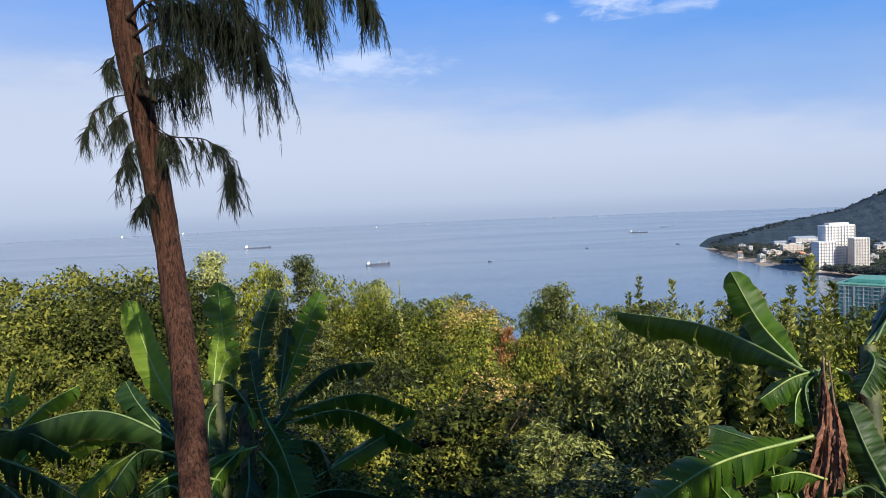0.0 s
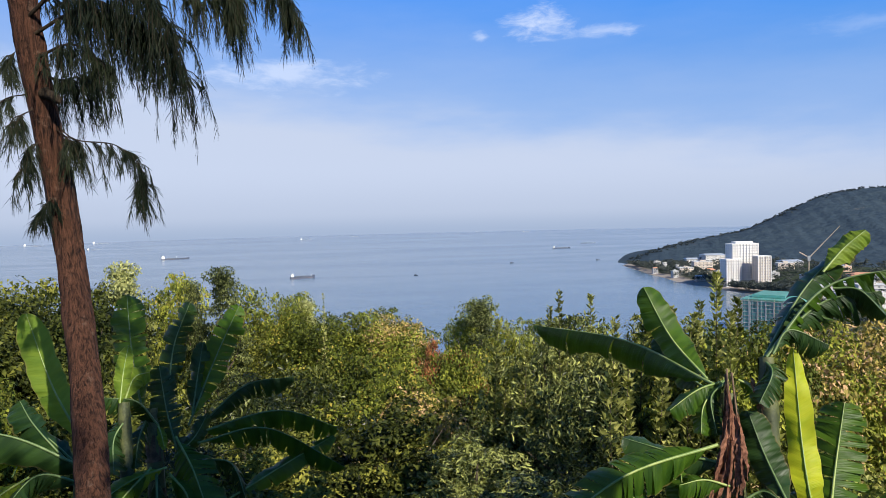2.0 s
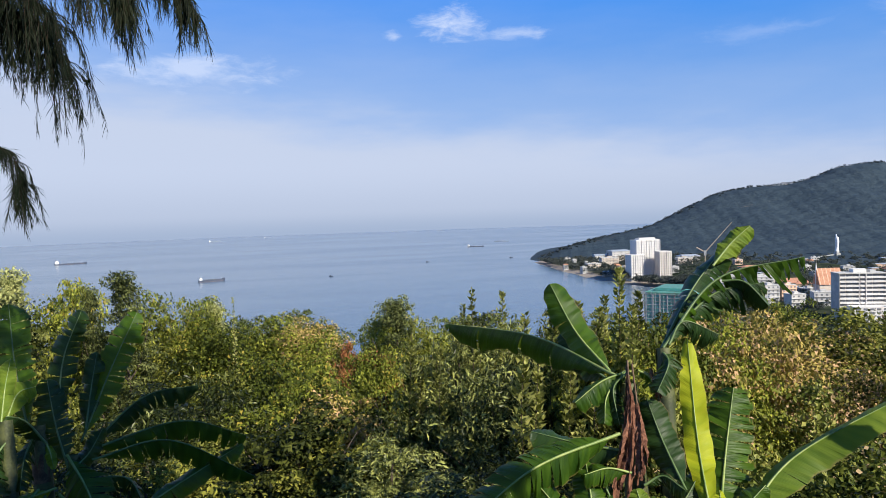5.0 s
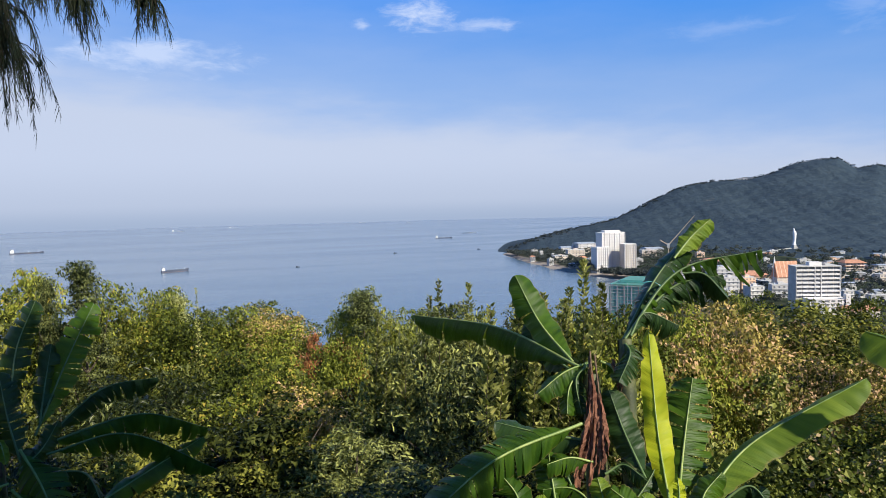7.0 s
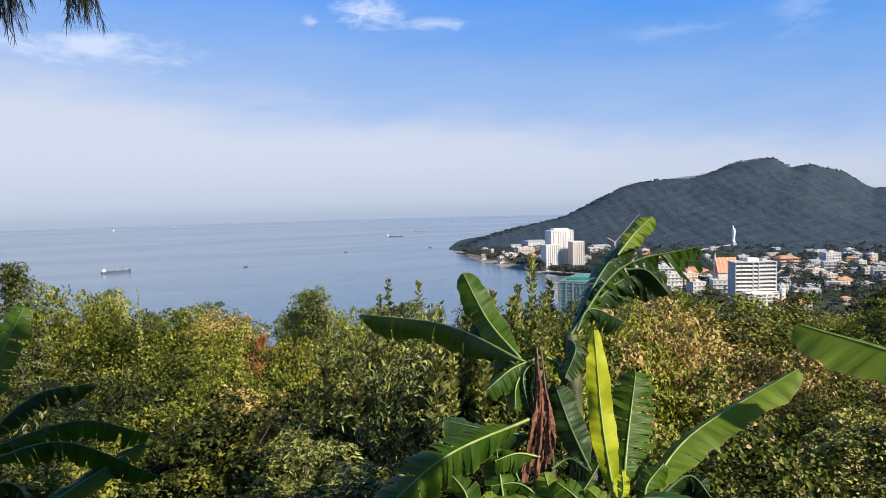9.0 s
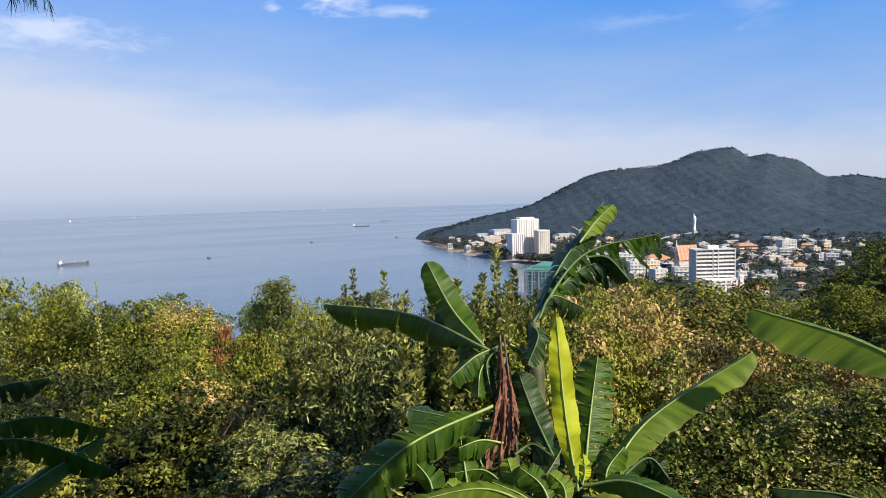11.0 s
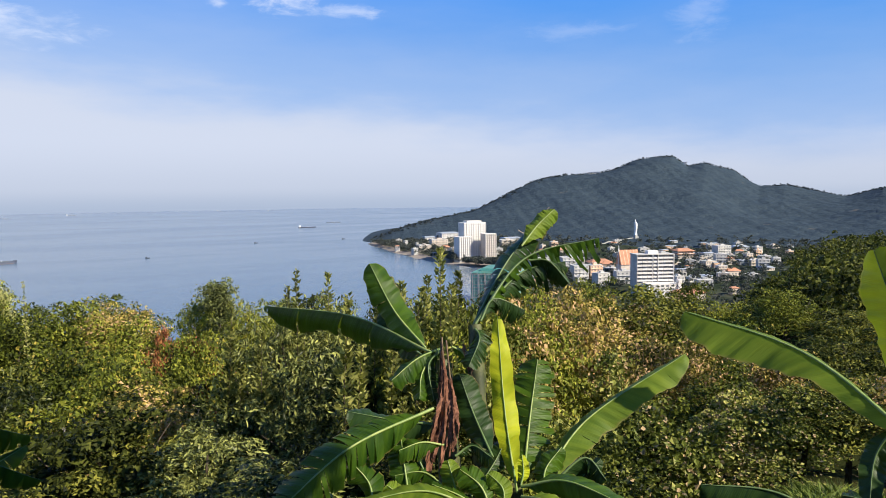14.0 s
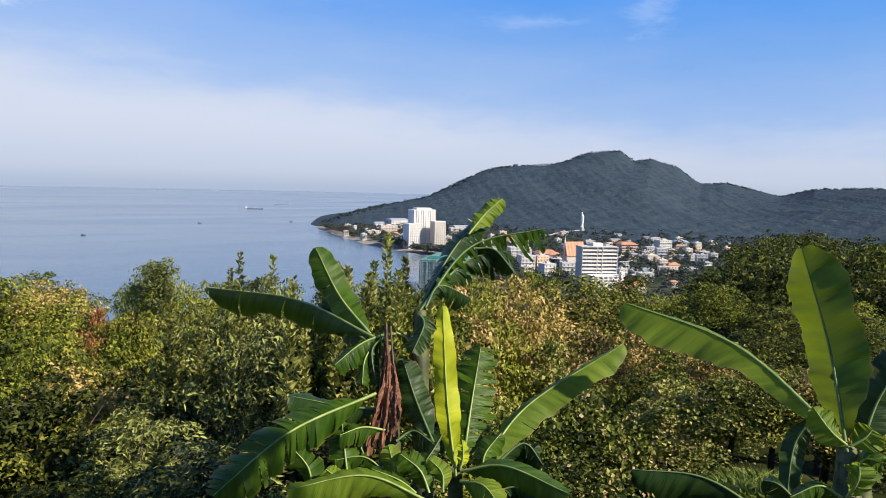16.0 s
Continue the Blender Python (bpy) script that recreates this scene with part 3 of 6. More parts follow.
def plant(key, az, d, el, scale=1.0, slim=1.0):
    """Set a tree whose top stands at that heading, distance and height angle, down to the ground."""
    p = compass(az, d, 0)
    g = ground_at(p)
    top = EYE_Z + d * math.tan(radians(el))
    tall = 12.0 if key == "sage" else 11.0 if d > 26 and key + "_far" in KINDS else 4.0 if key == "vine" else 5.0
    if d > 11.5 and key + "_mid" in KINDS:
        key += "_far" if d > 26 else "_mid"
    src = KINDS[key][PICK.randrange(len(KINDS[key]))]
    high = max(top - g, 1.2)
    wide = (0.62 + 0.38 * high / tall) * scale * slim
    m = pose(p.x, p.y, g, PICK.uniform(-4, 4), PICK.uniform(-4, 4), PICK.uniform(0, 360)) @ Matrix.Diagonal((wide, wide, high / tall * 0.97, 1))
    if src not in USED:
        USED[src] = True
        src.matrix_basis = m
        return src
    ob = copy_thing(src, Matrix.Identity(4))
    ob.matrix_basis = m
    return ob


def canopy():
    r = random.Random(8)
    for row, (d, el, step) in enumerate(((6.9, -26.5, 1.5), (8.6, -22.0, 1.7), (10.3, -18.6, 2.0), (12.6, -16.4, 2.2), (15.5, -14.2, 2.5), (19.5, -12.4, 2.7), (24.5, -11.2, 3.1), (39, -9.4, 4.0), (48, 0, 4.4))):
        az = -39 + row % 2 * 3
        while az < (76 if d < 45 else 56):
            step_az = math.degrees(step / d)
            here = az + r.uniform(-0.3, 0.3) * step_az
            sky = float(np.interp(here, SKY_AZ, SKY_EL))
            low = el + r.uniform(-1.6, 1.2)
            if here < -14:
                low += 2.2 if d > 14 else -1.5
            if 33 < here < 50 and d > 14:
                low += 0.8
            if here > 50 and d > 20:
                low += 1.6
            top = min(low, sky) if d < 46 else sky + r.uniform(-0.45, 0.75)
            q = r.random()
            # some near rows take darker-leaved kinds to imitate shade on the slope
            if here < -17:
                key = "green" if q < 0.9 else "olive"
            elif here < -5:
                key = "olive" if d > 22 and q < 0.75 else "dark" if q < 0.8 and d > 12 else "green"
            elif here < 9:
                key = ("olive" if q < 0.8 else "gold" if q < 0.9 else "green") if d > 13 else ("green" if q < 0.85 else "dark")
            elif here < 25:
                key = ("dark" if q < 0.92 else "green") if d < 30 else ("olive" if q < 0.6 else "green")
            elif here < 36:
                key = "gold" if q < 0.4 else "vine" if d < 20 and q < 0.7 else "olive"
            elif here < 52:
                key = "vine" if d < 18 else "gold" if q < 0.45 else "olive" if q < 0.8 else "green"
            else:
                key = "green" if d < 16 and q < 0.7 else "vine" if d < 13 else "green" if q < 0.35 else "olive" if q < 0.8 else "gold"
            skip = (here > 50 and d < 12) or (d < 9 and -38 < here < -24)
            if not skip:
                plant(key, here, d + r.uniform(-0.12, 0.12) * d, top, r.uniform(0.9, 1.15))
            az += step_az * 0.92


canopy()


def far_wood():
    """The wooded spur beside the town: crowns past counting."""
    rng = np.random.RandomState(77)
    vs, fs, n = [], [], 0
    for k in range(380):
        az, d = rng.uniform(48, 77), 55 * (200 / 55) ** rng.uniform(0, 1)
        p = compass(az, d, 0)
        g = ground_at(p)
        h, r = rng.uniform(3.2, 7.4), rng.uniform(1.6, 3.2)
        c = rng.normal(size=(16, 3))
        c /= np.linalg.norm(c, axis=1, keepdims=True)
        c[:, 2] = np.abs(c[:, 2])
        c = c * np.array([r, r, h * 0.5]) * rng.uniform(0.6, 1.0, 16)[:, None] + np.array([p.x, p.y, g + h * 0.45])
        v, f = leaf_cloud(rng, c, rng.uniform(0.6, 1.1, 16) * 0.85, 20, 0.42, 0.28, None, "", 0.4, fine=True)
        vs.append(v), fs.append(f + n)
        n += len(v)
    put("far_wood", mesh_from("far_wood", np.concatenate(vs), np.concatenate(fs), LEAF_FAR), label="dense green wood on the spur beside the town", category="woodland", kind="stuff")


far_wood()

# ---- banana plants ----
LEAF_RNG = np.random.RandomState(404)


def strip_sheet(verts, faces, uvs, path, frames, widths, side, u0, u1, fold, skew, pinch, reach, length, rng, crumple, width_seed=0.0):
    """One strip of blade between two points along the midrib, on one side of it."""
    rows, cols = max(2, int((u1 - u0) * 60)), 4
    base = len(verts)
    for i in range(rows + 1):
        for k in range(cols + 1):
            out = k / cols
            u = u0 + (u1 - u0) * (0.5 + (i / rows - 0.5) * (1 - pinch * out))
            x = min(max(u, 0), 0.9999) * (len(path) - 1)
            j, q = int(x), x - int(x)
            p = path[j].lerp(path[min(j + 1, len(path) - 1)], q)
            s, n, t = frames[j]
            w = widths(u) * reach * out
            bow = radians(fold) * (0.75 + 0.45 * out)
            place = p + s * (side * math.cos(bow) * w) - n * (math.sin(bow) * w) + t * (skew * w)
            ripple = (math.sin(u * 41 + side) * 0.011 + math.sin(u * 97 + side * 2) * 0.008 + math.sin(u * 173 + width_seed) * 0.004) + rng.uniform(-1, 1) * crumple
            sway = math.sin(u * 15 + width_seed + side) * 0.030 * out * out
            verts.append(place + n * (ripple * out + sway))
            uvs.append((side * out, u * length))
    for i in range(rows):
        for k in range(cols):
            a = base + i * (cols + 1) + k
            faces.append((a, a + 1, a + cols + 2, a + cols + 1))


def banana_leaf(plant_ob, a, b, c, width, face=0.5, fold=25, tear=0.2, mat=BLADE, rib=RIB, label="", crumple=0.002, turn=0, ramp=0.30):
    """A leaf whose midrib runs from a over b to c. face: how far the upper side turns to the lookout; fold: how far the halves hang; tear: how far the wind has split it; ramp: how soon it reaches its full width."""
    rng = LEAF_RNG
    home = plant_ob.matrix_basis.translation
    path = bend([Vector(a) - home, Vector(b) - home, Vector(c) - home], 27)
    length = sum((q - p).length for p, q in zip(path, path[1:]))
    to_eye = (Vector((0.1, 0, EYE_Z)) - Vector(b)).normalized()
    hint = Matrix.Rotation(radians(turn), 3, "Z") @ Vector((0, 0, 1)).lerp(to_eye, face)
    frames = []
    for i in range(len(path)):
        t = (path[min(i + 1, 26)] - path[max(i - 1, 0)]).normalized()
        n = hint - t * hint.dot(t)
        n = n.normalized() if n.length > 0.05 else t.orthogonal().normalized()
        frames.append((t.cross(n), n, t))

    def widths(u):
        start = min(1.0, max(0.0, (u - 0.06) / ramp)) ** 0.65
        end = max(0.0, 1 - (max(u - 0.5, 0) / 0.505) ** (2.6 if width < 0.26 else 5.0)) ** 0.6
        return width / 2 * start * end * (1.02 + 0.045 * math.sin(u * 23 + length * 9) + 0.03 * math.sin(u * 57 + length * 31))

    verts, faces, uvs = [], [], []
    for side in (-1, 1):
        u = 0.06
        while u < 0.995:
            step = 1.0 if rng.rand() > tear * 1.3 + 0.12 else rng.uniform(0.25, 0.5)
            if tear > 0.15:
                step = min(step, rng.uniform(0.03, 0.12) / max(tear, 0.2) ** 0.7 * (1 if rng.rand() < 0.7 else 2.2))
            if 0.45 < tear <= 0.85:
                step = rng.uniform(0.02, 0.07)
            if tear > 0.85:
                step = rng.uniform(0.016, 0.04)
            end = min(u + step, 0.998)
            if tear > 0.85 and rng.rand() < 0.30:
                u = end
                continue
            comb = 1.0 if tear <= 0.45 else 0.4 if tear <= 0.85 else 0.82
            loose = rng.uniform(-0.3, 1.0) * tear * comb
            strip_sheet(verts, faces, uvs, path, frames, widths, side, u, end, (fold if not isinstance(fold, tuple) else fold[0] if side < 0 else fold[1]) + loose * 48, 0.22 + rng.uniform(-0.25, 0.3) * tear,
                        ((0.12 + 0.70 * rng.rand() + 0.25) if tear > 0.85 else (0.05 + 0.38 * rng.rand() ** 2)) * tear * comb * (0.5 if tear < 0.3 else 1), 1 - (0.6 if tear > 0.85 else 0.25) * tear * rng.rand(), length, rng, crumple, length * 37.0)
            u = end
    me = mesh_from("leaf", [tuple(v) for v in verts], faces, mat, True)
    layer = me.uv_layers.new(name="UVMap")
    idx = np.empty(len(me.loops), np.int32)
    me.loops.foreach_get("vertex_index", idx)
    layer.data.foreach_set("uv", np.array(uvs, np.float32)[idx].ravel())
    leaf = put("leaf", me, plant_ob, label=label)
    thick = 0.008 + 0.012 * min(width, 0.6)
    v, f = tube([p + frames[i][1] * 0.003 for i, p in enumerate(path)], [thick * (1.15 - 0.95 * i / 26) for i in range(27)], 6)
    put("midrib", mesh_from("midrib", v, f, rib, True), leaf)
    return leaf


def dead_leaf(plant_ob, a, b, c, spread, ribbons):
    """A dead leaf hanging as crumpled ribbons round its dry midrib."""
    rng = LEAF_RNG
    home = plant_ob.matrix_basis.translation
    line = bend([Vector(a) - home, Vector(b) - home, Vector(c) - home], 20)
    verts, faces, uvs = [], [], []
    for k in range(ribbons):
        lo = rng.uniform(0, 0.55)
        hi = min(lo + rng.uniform(0.30, 0.75), 1.08)
        off = Vector(rng.normal(size=3)) * spread * 0.5
        wide, turn, spin = rng.uniform(0.006, 0.030), rng.uniform(0, 6.28), rng.uniform(-3, 3)
        sway, phase, n, base = rng.uniform(0.006, 0.022), rng.uniform(0, 6.28), 18, len(verts)
        for i in range(n + 1):
            u, q = lo + (hi - lo) * i / n, i / n
            x = min(u, 1.0) * 18.99
            p = line[int(x)].lerp(line[int(x) + 1], x - int(x)) + off * (0.12 + 1.5 * u * u + 0.5 * q) + Vector(rng.normal(size=3)) * 0.003
            p += Vector((math.sin(phase + u * 9), math.cos(phase * 1.7 + u * 7), 0)) * sway * q
            p.z -= max(0.0, u - 1.0) * 0.5
            ang = turn + spin * u + math.sin(u * 13 + phase) * 0.5
            s = Vector((math.cos(ang), math.sin(ang), rng.normal() * 0.3)) * wide * (0.2 + math.sin(math.pi * (q * 0.93 + 0.05)) ** 0.6) * rng.uniform(0.88, 1.15)
            fold_in = Vector((-math.sin(ang), math.cos(ang), 0)) * wide * (0.6 + 0.3 * math.sin(u * 21 + phase))
            verts += [p - s, p + fold_in, p + s * rng.uniform(0.7, 1.25)]
            uvs += [(-0.8, u * 2 + k), (0, u * 2 + k), (0.8, u * 2 + k)]
        for i in range(n):
            q = base + i * 3
            faces += [(q, q + 1, q + 4, q + 3), (q + 1, q + 2, q + 5, q + 4)]
    me = mesh_from("dead_leaf", [tuple(v) for v in verts], faces, BLADE_DEAD)
    layer = me.uv_layers.new(name="UVMap")
    idx = np.empty(len(me.loops), np.int32)
    me.loops.foreach_get("vertex_index", idx)
    layer.data.foreach_set("uv", np.array(uvs, np.float32)[idx].ravel())
    leaf = put("dead_leaf", me, plant_ob, label="dead brown crumpled hanging leaf")
    v, f = tube(line, [0.009 * (1.1 - i / 20) for i in range(20)], 6)
    put("midrib", mesh_from("midrib", v, f, RIB_DEAD, True), leaf)


def banana_stem(plant_ob, a, b, r):
    """A false stem of wrapped sheaths, with ragged dry edges."""
    rng = random.Random(int(r * 1000))
    home = plant_ob.matrix_basis.translation
    a = Vector((a[0], a[1], ground_at(a) - 0.12))
    path = bend([a - home, (a + Vector(b)) / 2 - home + Vector((0.03, 0.02, 0)), Vector(b) - home], 12)
    v, f = tube(path, [r * (1.25 - 0.6 * i / 11) * (1 + 0.06 * math.sin(i * 2.1)) for i in range(12)], 12, 0.05, rng)
    stem = put("pseudostem", mesh_from("pseudostem", v, f, SHEATH, True), plant_ob)
    for k in range(5):
        i = 1 + 2 * k
        v, f = tube(path[i:i + 3], [r * (1.28 - 0.6 * (i + q) / 11) * (1 + 0.10 * (q == 2)) for q in range(3)], 9, 0.08, rng)
        put("dry_sheath", mesh_from("dry_sheath", v, f[:-6], RIB_DEAD if r > 0.1 else SHEATH, True), stem)
    return stem


def banana_plant(base, label):
    p = Vector(base)
    p.z = ground_at(p)
    return thing("banana_plant", Matrix.Translation(p), label, "banana plant", "banana plants on the slope")


middle_banana = banana_plant((2.95, 4.81, 96.86), "tall banana plant with torn leaves and brown dead ones hanging")
banana_stem(middle_banana, (3.01, 4.87, 96.81), (3.25, 5.51, 98.36), 0.12)
banana_stem(middle_banana, (3.20, 4.65, 96.86), (3.54, 5.38, 98.70), 0.10)
banana_stem(middle_banana, (3.33, 4.36, 96.97), (3.45, 4.56, 97.41), 0.09)
banana_leaf(middle_banana, (3.16, 5.53, 98.42), (2.83, 6.85, 98.61), (2.21, 8.40, 98.56), 0.56, 0.35, 58, 0.30, BLADE, RIB)
banana_leaf(middle_banana, (3.14, 5.66, 98.45), (3.06, 6.23, 98.75), (2.93, 6.58, 99.23), 0.37, 0.85, 28, 0.16, BLADE, RIB)
banana_leaf(middle_banana, (3.15, 5.75, 98.35), (3.13, 6.23, 98.43), (3.05, 6.55, 98.70), 0.30, 0.40, 30, 0.20, BLADE_DARK, RIB_DARK)
banana_leaf(middle_banana, (3.22, 5.51, 98.47), (2.96, 5.51, 98.40), (2.68, 5.48, 98.24), 0.34, 0.50, 40, 0.25, BLADE, RIB)
banana_leaf(middle_banana, (3.24, 5.50, 98.50), (3.00, 5.46, 98.29), (2.89, 5.32, 98.07), 0.26, 0.80, 30, 0.40, BLADE, RIB)
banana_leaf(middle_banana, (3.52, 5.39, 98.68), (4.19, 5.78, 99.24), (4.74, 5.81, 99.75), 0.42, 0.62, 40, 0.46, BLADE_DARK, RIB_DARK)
# extra piece in brighter green imitates the lit tip of the leaf above
banana_leaf(middle_banana, (4.35, 5.73, 99.41), (4.59, 5.76, 99.63), (4.82, 5.76, 99.80), 0.27, 0.75, 30, 0.10, BLADE_FRESH_LIT, RIB, label="unbroken leaf tip in brighter green, imitating sunlight")
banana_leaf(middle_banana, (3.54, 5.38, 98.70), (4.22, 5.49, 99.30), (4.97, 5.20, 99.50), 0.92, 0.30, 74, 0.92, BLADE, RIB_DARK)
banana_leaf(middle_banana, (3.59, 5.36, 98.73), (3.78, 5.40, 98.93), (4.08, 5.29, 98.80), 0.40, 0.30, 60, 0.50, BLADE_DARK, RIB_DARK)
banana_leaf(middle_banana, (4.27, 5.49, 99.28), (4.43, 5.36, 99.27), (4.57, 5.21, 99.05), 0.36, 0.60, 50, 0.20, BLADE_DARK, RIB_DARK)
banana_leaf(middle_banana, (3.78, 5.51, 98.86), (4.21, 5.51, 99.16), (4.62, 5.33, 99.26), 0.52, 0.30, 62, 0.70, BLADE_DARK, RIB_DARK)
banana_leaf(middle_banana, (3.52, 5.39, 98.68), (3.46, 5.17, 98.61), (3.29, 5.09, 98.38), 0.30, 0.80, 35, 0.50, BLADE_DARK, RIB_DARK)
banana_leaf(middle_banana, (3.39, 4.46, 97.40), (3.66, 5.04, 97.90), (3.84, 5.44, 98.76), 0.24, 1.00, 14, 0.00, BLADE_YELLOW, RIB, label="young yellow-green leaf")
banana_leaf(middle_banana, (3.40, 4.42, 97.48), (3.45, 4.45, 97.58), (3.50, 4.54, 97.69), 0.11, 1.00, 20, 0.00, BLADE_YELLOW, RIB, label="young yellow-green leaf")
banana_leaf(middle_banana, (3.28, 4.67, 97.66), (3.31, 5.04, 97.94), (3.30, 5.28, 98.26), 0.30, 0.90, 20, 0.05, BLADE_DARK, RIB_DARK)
banana_leaf(middle_banana, (3.72, 4.83, 97.27), (4.06, 5.19, 97.69), (4.35, 5.44, 98.23), 0.56, 0.95, 20, 0.72, BLADE, RIB)
banana_leaf(middle_banana, (3.66, 4.51, 97.35), (4.39, 4.70, 97.80), (5.44, 4.45, 98.36), 0.42, 0.50, (44, 8), 0.14, BLADE_FRESH_LIT, RIB)
banana_leaf(middle_banana, (2.95, 5.16, 98.02), (2.12, 5.10, 97.84), (1.44, 4.93, 97.52), 0.56, 0.75, 32, 0.52, BLADE, RIB)
banana_leaf(middle_banana, (3.03, 5.16, 97.85), (2.69, 5.35, 97.89), (2.27, 5.56, 97.99), 0.42, 0.50, 35, 0.10, BLADE_DARK, RIB_DARK)
banana_leaf(middle_banana, (3.38, 4.38, 97.49), (3.58, 4.03, 97.63), (3.79, 3.50, 97.57), 0.50, 0.60, 42, 0.12, BLADE, RIB)
banana_leaf(middle_banana, (2.94, 4.23, 97.41), (2.51, 4.47, 97.62), (1.94, 4.68, 97.55), 0.42, 0.60, 45, 0.10, BLADE_FRESH_LIT, RIB)
banana_leaf(middle_banana, (2.57, 4.90, 97.33), (2.59, 5.03, 97.59), (2.64, 5.21, 97.80), 0.34, 0.90, 30, 0.40, BLADE, RIB)
banana_leaf(middle_banana, (2.90, 4.60, 97.33), (2.90, 4.70, 97.51), (2.89, 4.79, 97.68), 0.22, 0.80, 25, 0.10, BLADE_FRESH_LIT, RIB)
banana_leaf(middle_banana, (3.07, 4.39, 97.37), (3.04, 4.50, 97.53), (2.92, 4.63, 97.65), 0.28, 0.70, 30, 0.20, BLADE, RIB)
banana_leaf(middle_banana, (3.58, 4.33, 97.42), (3.69, 4.45, 97.55), (3.91, 4.50, 97.69), 0.30, 0.70, 35, 0.30, BLADE, RIB)
banana_leaf(middle_banana, (2.97, 4.45, 97.37), (2.83, 4.48, 97.50), (2.65, 4.63, 97.58), 0.30, 0.60, 40, 0.30, BLADE, RIB)
banana_leaf(middle_banana, (3.31, 4.28, 97.46), (3.34, 4.02, 97.53), (3.35, 3.83, 97.47), 0.34, 0.60, 35, 0.10, BLADE_FRESH_LIT, RIB)
banana_leaf(middle_banana, (2.97, 5.01, 97.72), (2.76, 5.03, 97.78), (2.53, 5.01, 97.76), 0.30, 0.60, 40, 0.30, BLADE, RIB)
banana_leaf(middle_banana, (3.63, 4.31, 97.46), (3.92, 4.21, 97.69), (4.01, 4.03, 97.54), 0.34, 0.40, 55, 0.30, BLADE_DARK, RIB_DARK)
banana_leaf(middle_banana, (3.00, 4.85, 97.67), (3.15, 4.80, 97.75), (3.22, 4.60, 97.70), 0.26, 0.50, 50, 0.50, BLADE_DARK, RIB_DARK)
banana_leaf(middle_banana, (2.95, 4.70, 97.32), (2.75, 4.92, 97.54), (2.50, 5.04, 97.53), 0.30, 0.50, 45, 0.30, BLADE, RIB)
banana_leaf(middle_banana, (3.09, 4.74, 97.32), (3.35, 4.81, 97.50), (3.57, 4.89, 97.69), 0.26, 0.80, 30, 0.20, BLADE_DARK, RIB_DARK)
banana_leaf(middle_banana, (2.80, 4.93, 97.37), (2.73, 5.10, 97.64), (2.52, 5.25, 97.76), 0.28, 0.70, 35, 0.40, BLADE_DARK, RIB_DARK)
banana_leaf(middle_banana, (3.56, 4.30, 97.34), (3.84, 4.27, 97.43), (4.15, 4.25, 97.62), 0.26, 0.60, 35, 0.30, BLADE_DARK, RIB_DARK)
banana_leaf(middle_banana, (3.17, 4.33, 97.38), (3.19, 4.39, 97.52), (3.12, 4.50, 97.62), 0.20, 0.80, 25, 0.10, BLADE_FRESH_LIT, RIB)
banana_leaf(middle_banana, (2.25, 4.91, 97.31), (2.25, 5.02, 97.52), (2.15, 5.13, 97.68), 0.34, 0.80, 30, 0.40, BLADE, RIB)
banana_leaf(middle_banana, (2.51, 4.59, 97.39), (2.40, 4.71, 97.51), (2.31, 4.79, 97.59), 0.24, 0.80, 30, 0.20, BLADE_FRESH_LIT, RIB)
banana_leaf(middle_banana, (3.40, 4.03, 97.40), (3.60, 3.92, 97.49), (3.71, 3.65, 97.46), 0.28, 0.50, 40, 0.20, BLADE_DARK, RIB_DARK)
banana_leaf(middle_banana, (3.20, 5.46, 98.47), (3.05, 5.44, 98.34), (3.03, 5.30, 98.05), 0.26, 0.90, 35, 0.50, BLADE_DARK, RIB_DARK)
banana_leaf(middle_banana, (3.32, 5.46, 98.49), (3.41, 5.39, 98.42), (3.44, 5.30, 98.20), 0.22, 0.70, 40, 0.40, BLADE, RIB)

dead_leaf(middle_banana, (3.20, 5.44, 98.60), (3.08, 5.20, 98.13), (2.86, 4.99, 97.52), 0.05, 11)
dead_leaf(middle_banana, (3.23, 5.41, 98.57), (3.14, 5.16, 98.13), (3.03, 4.98, 97.72), 0.05, 9)
dead_leaf(middle_banana, (3.19, 5.44, 98.55), (3.06, 5.22, 98.05), (2.80, 5.02, 97.60), 0.05, 9)
dead_leaf(middle_banana, (3.40, 5.38, 98.52), (3.41, 5.30, 98.38), (3.42, 5.24, 98.22), 0.04, 6)
right_banana = banana_plant((5.36, 2.17, 97.37), "young banana plant with broad whole leaves on the grass edge")
banana_stem(right_banana, (5.37, 2.15, 97.38), (5.58, 2.33, 98.02), 0.10)
banana_stem(right_banana, (5.58, 2.14, 97.32), (5.78, 2.32, 97.93), 0.08)
banana_leaf(right_banana, (5.66, 2.41, 98.04), (5.92, 3.53, 98.50), (5.73, 4.72, 98.72), 0.70, 0.58, (4, 54), 0.10, BLADE_FRESH_LIT, RIB, ramp=0.66)
banana_leaf(right_banana, (5.48, 2.28, 98.01), (5.68, 2.56, 98.71), (5.75, 2.89, 99.50), 0.51, 1.00, 14, 0.00, BLADE, RIB_DARK, turn=-30)
banana_leaf(right_banana, (5.49, 2.28, 98.05), (5.38, 2.36, 98.16), (5.37, 2.50, 98.31), 0.25, 0.70, 25, 0.00, BLADE_FRESH_LIT, RIB)
banana_leaf(right_banana, (5.50, 2.27, 98.05), (5.56, 2.20, 98.13), (5.60, 2.17, 98.20), 0.25, 0.80, 20, 0.00, BLADE_FRESH_LIT, RIB)
banana_leaf(right_banana, (5.78, 2.32, 97.93), (6.03, 2.31, 98.35), (6.28, 2.18, 98.73), 0.50, 0.60, 25, 0.10, BLADE_DARK, RIB_DARK)
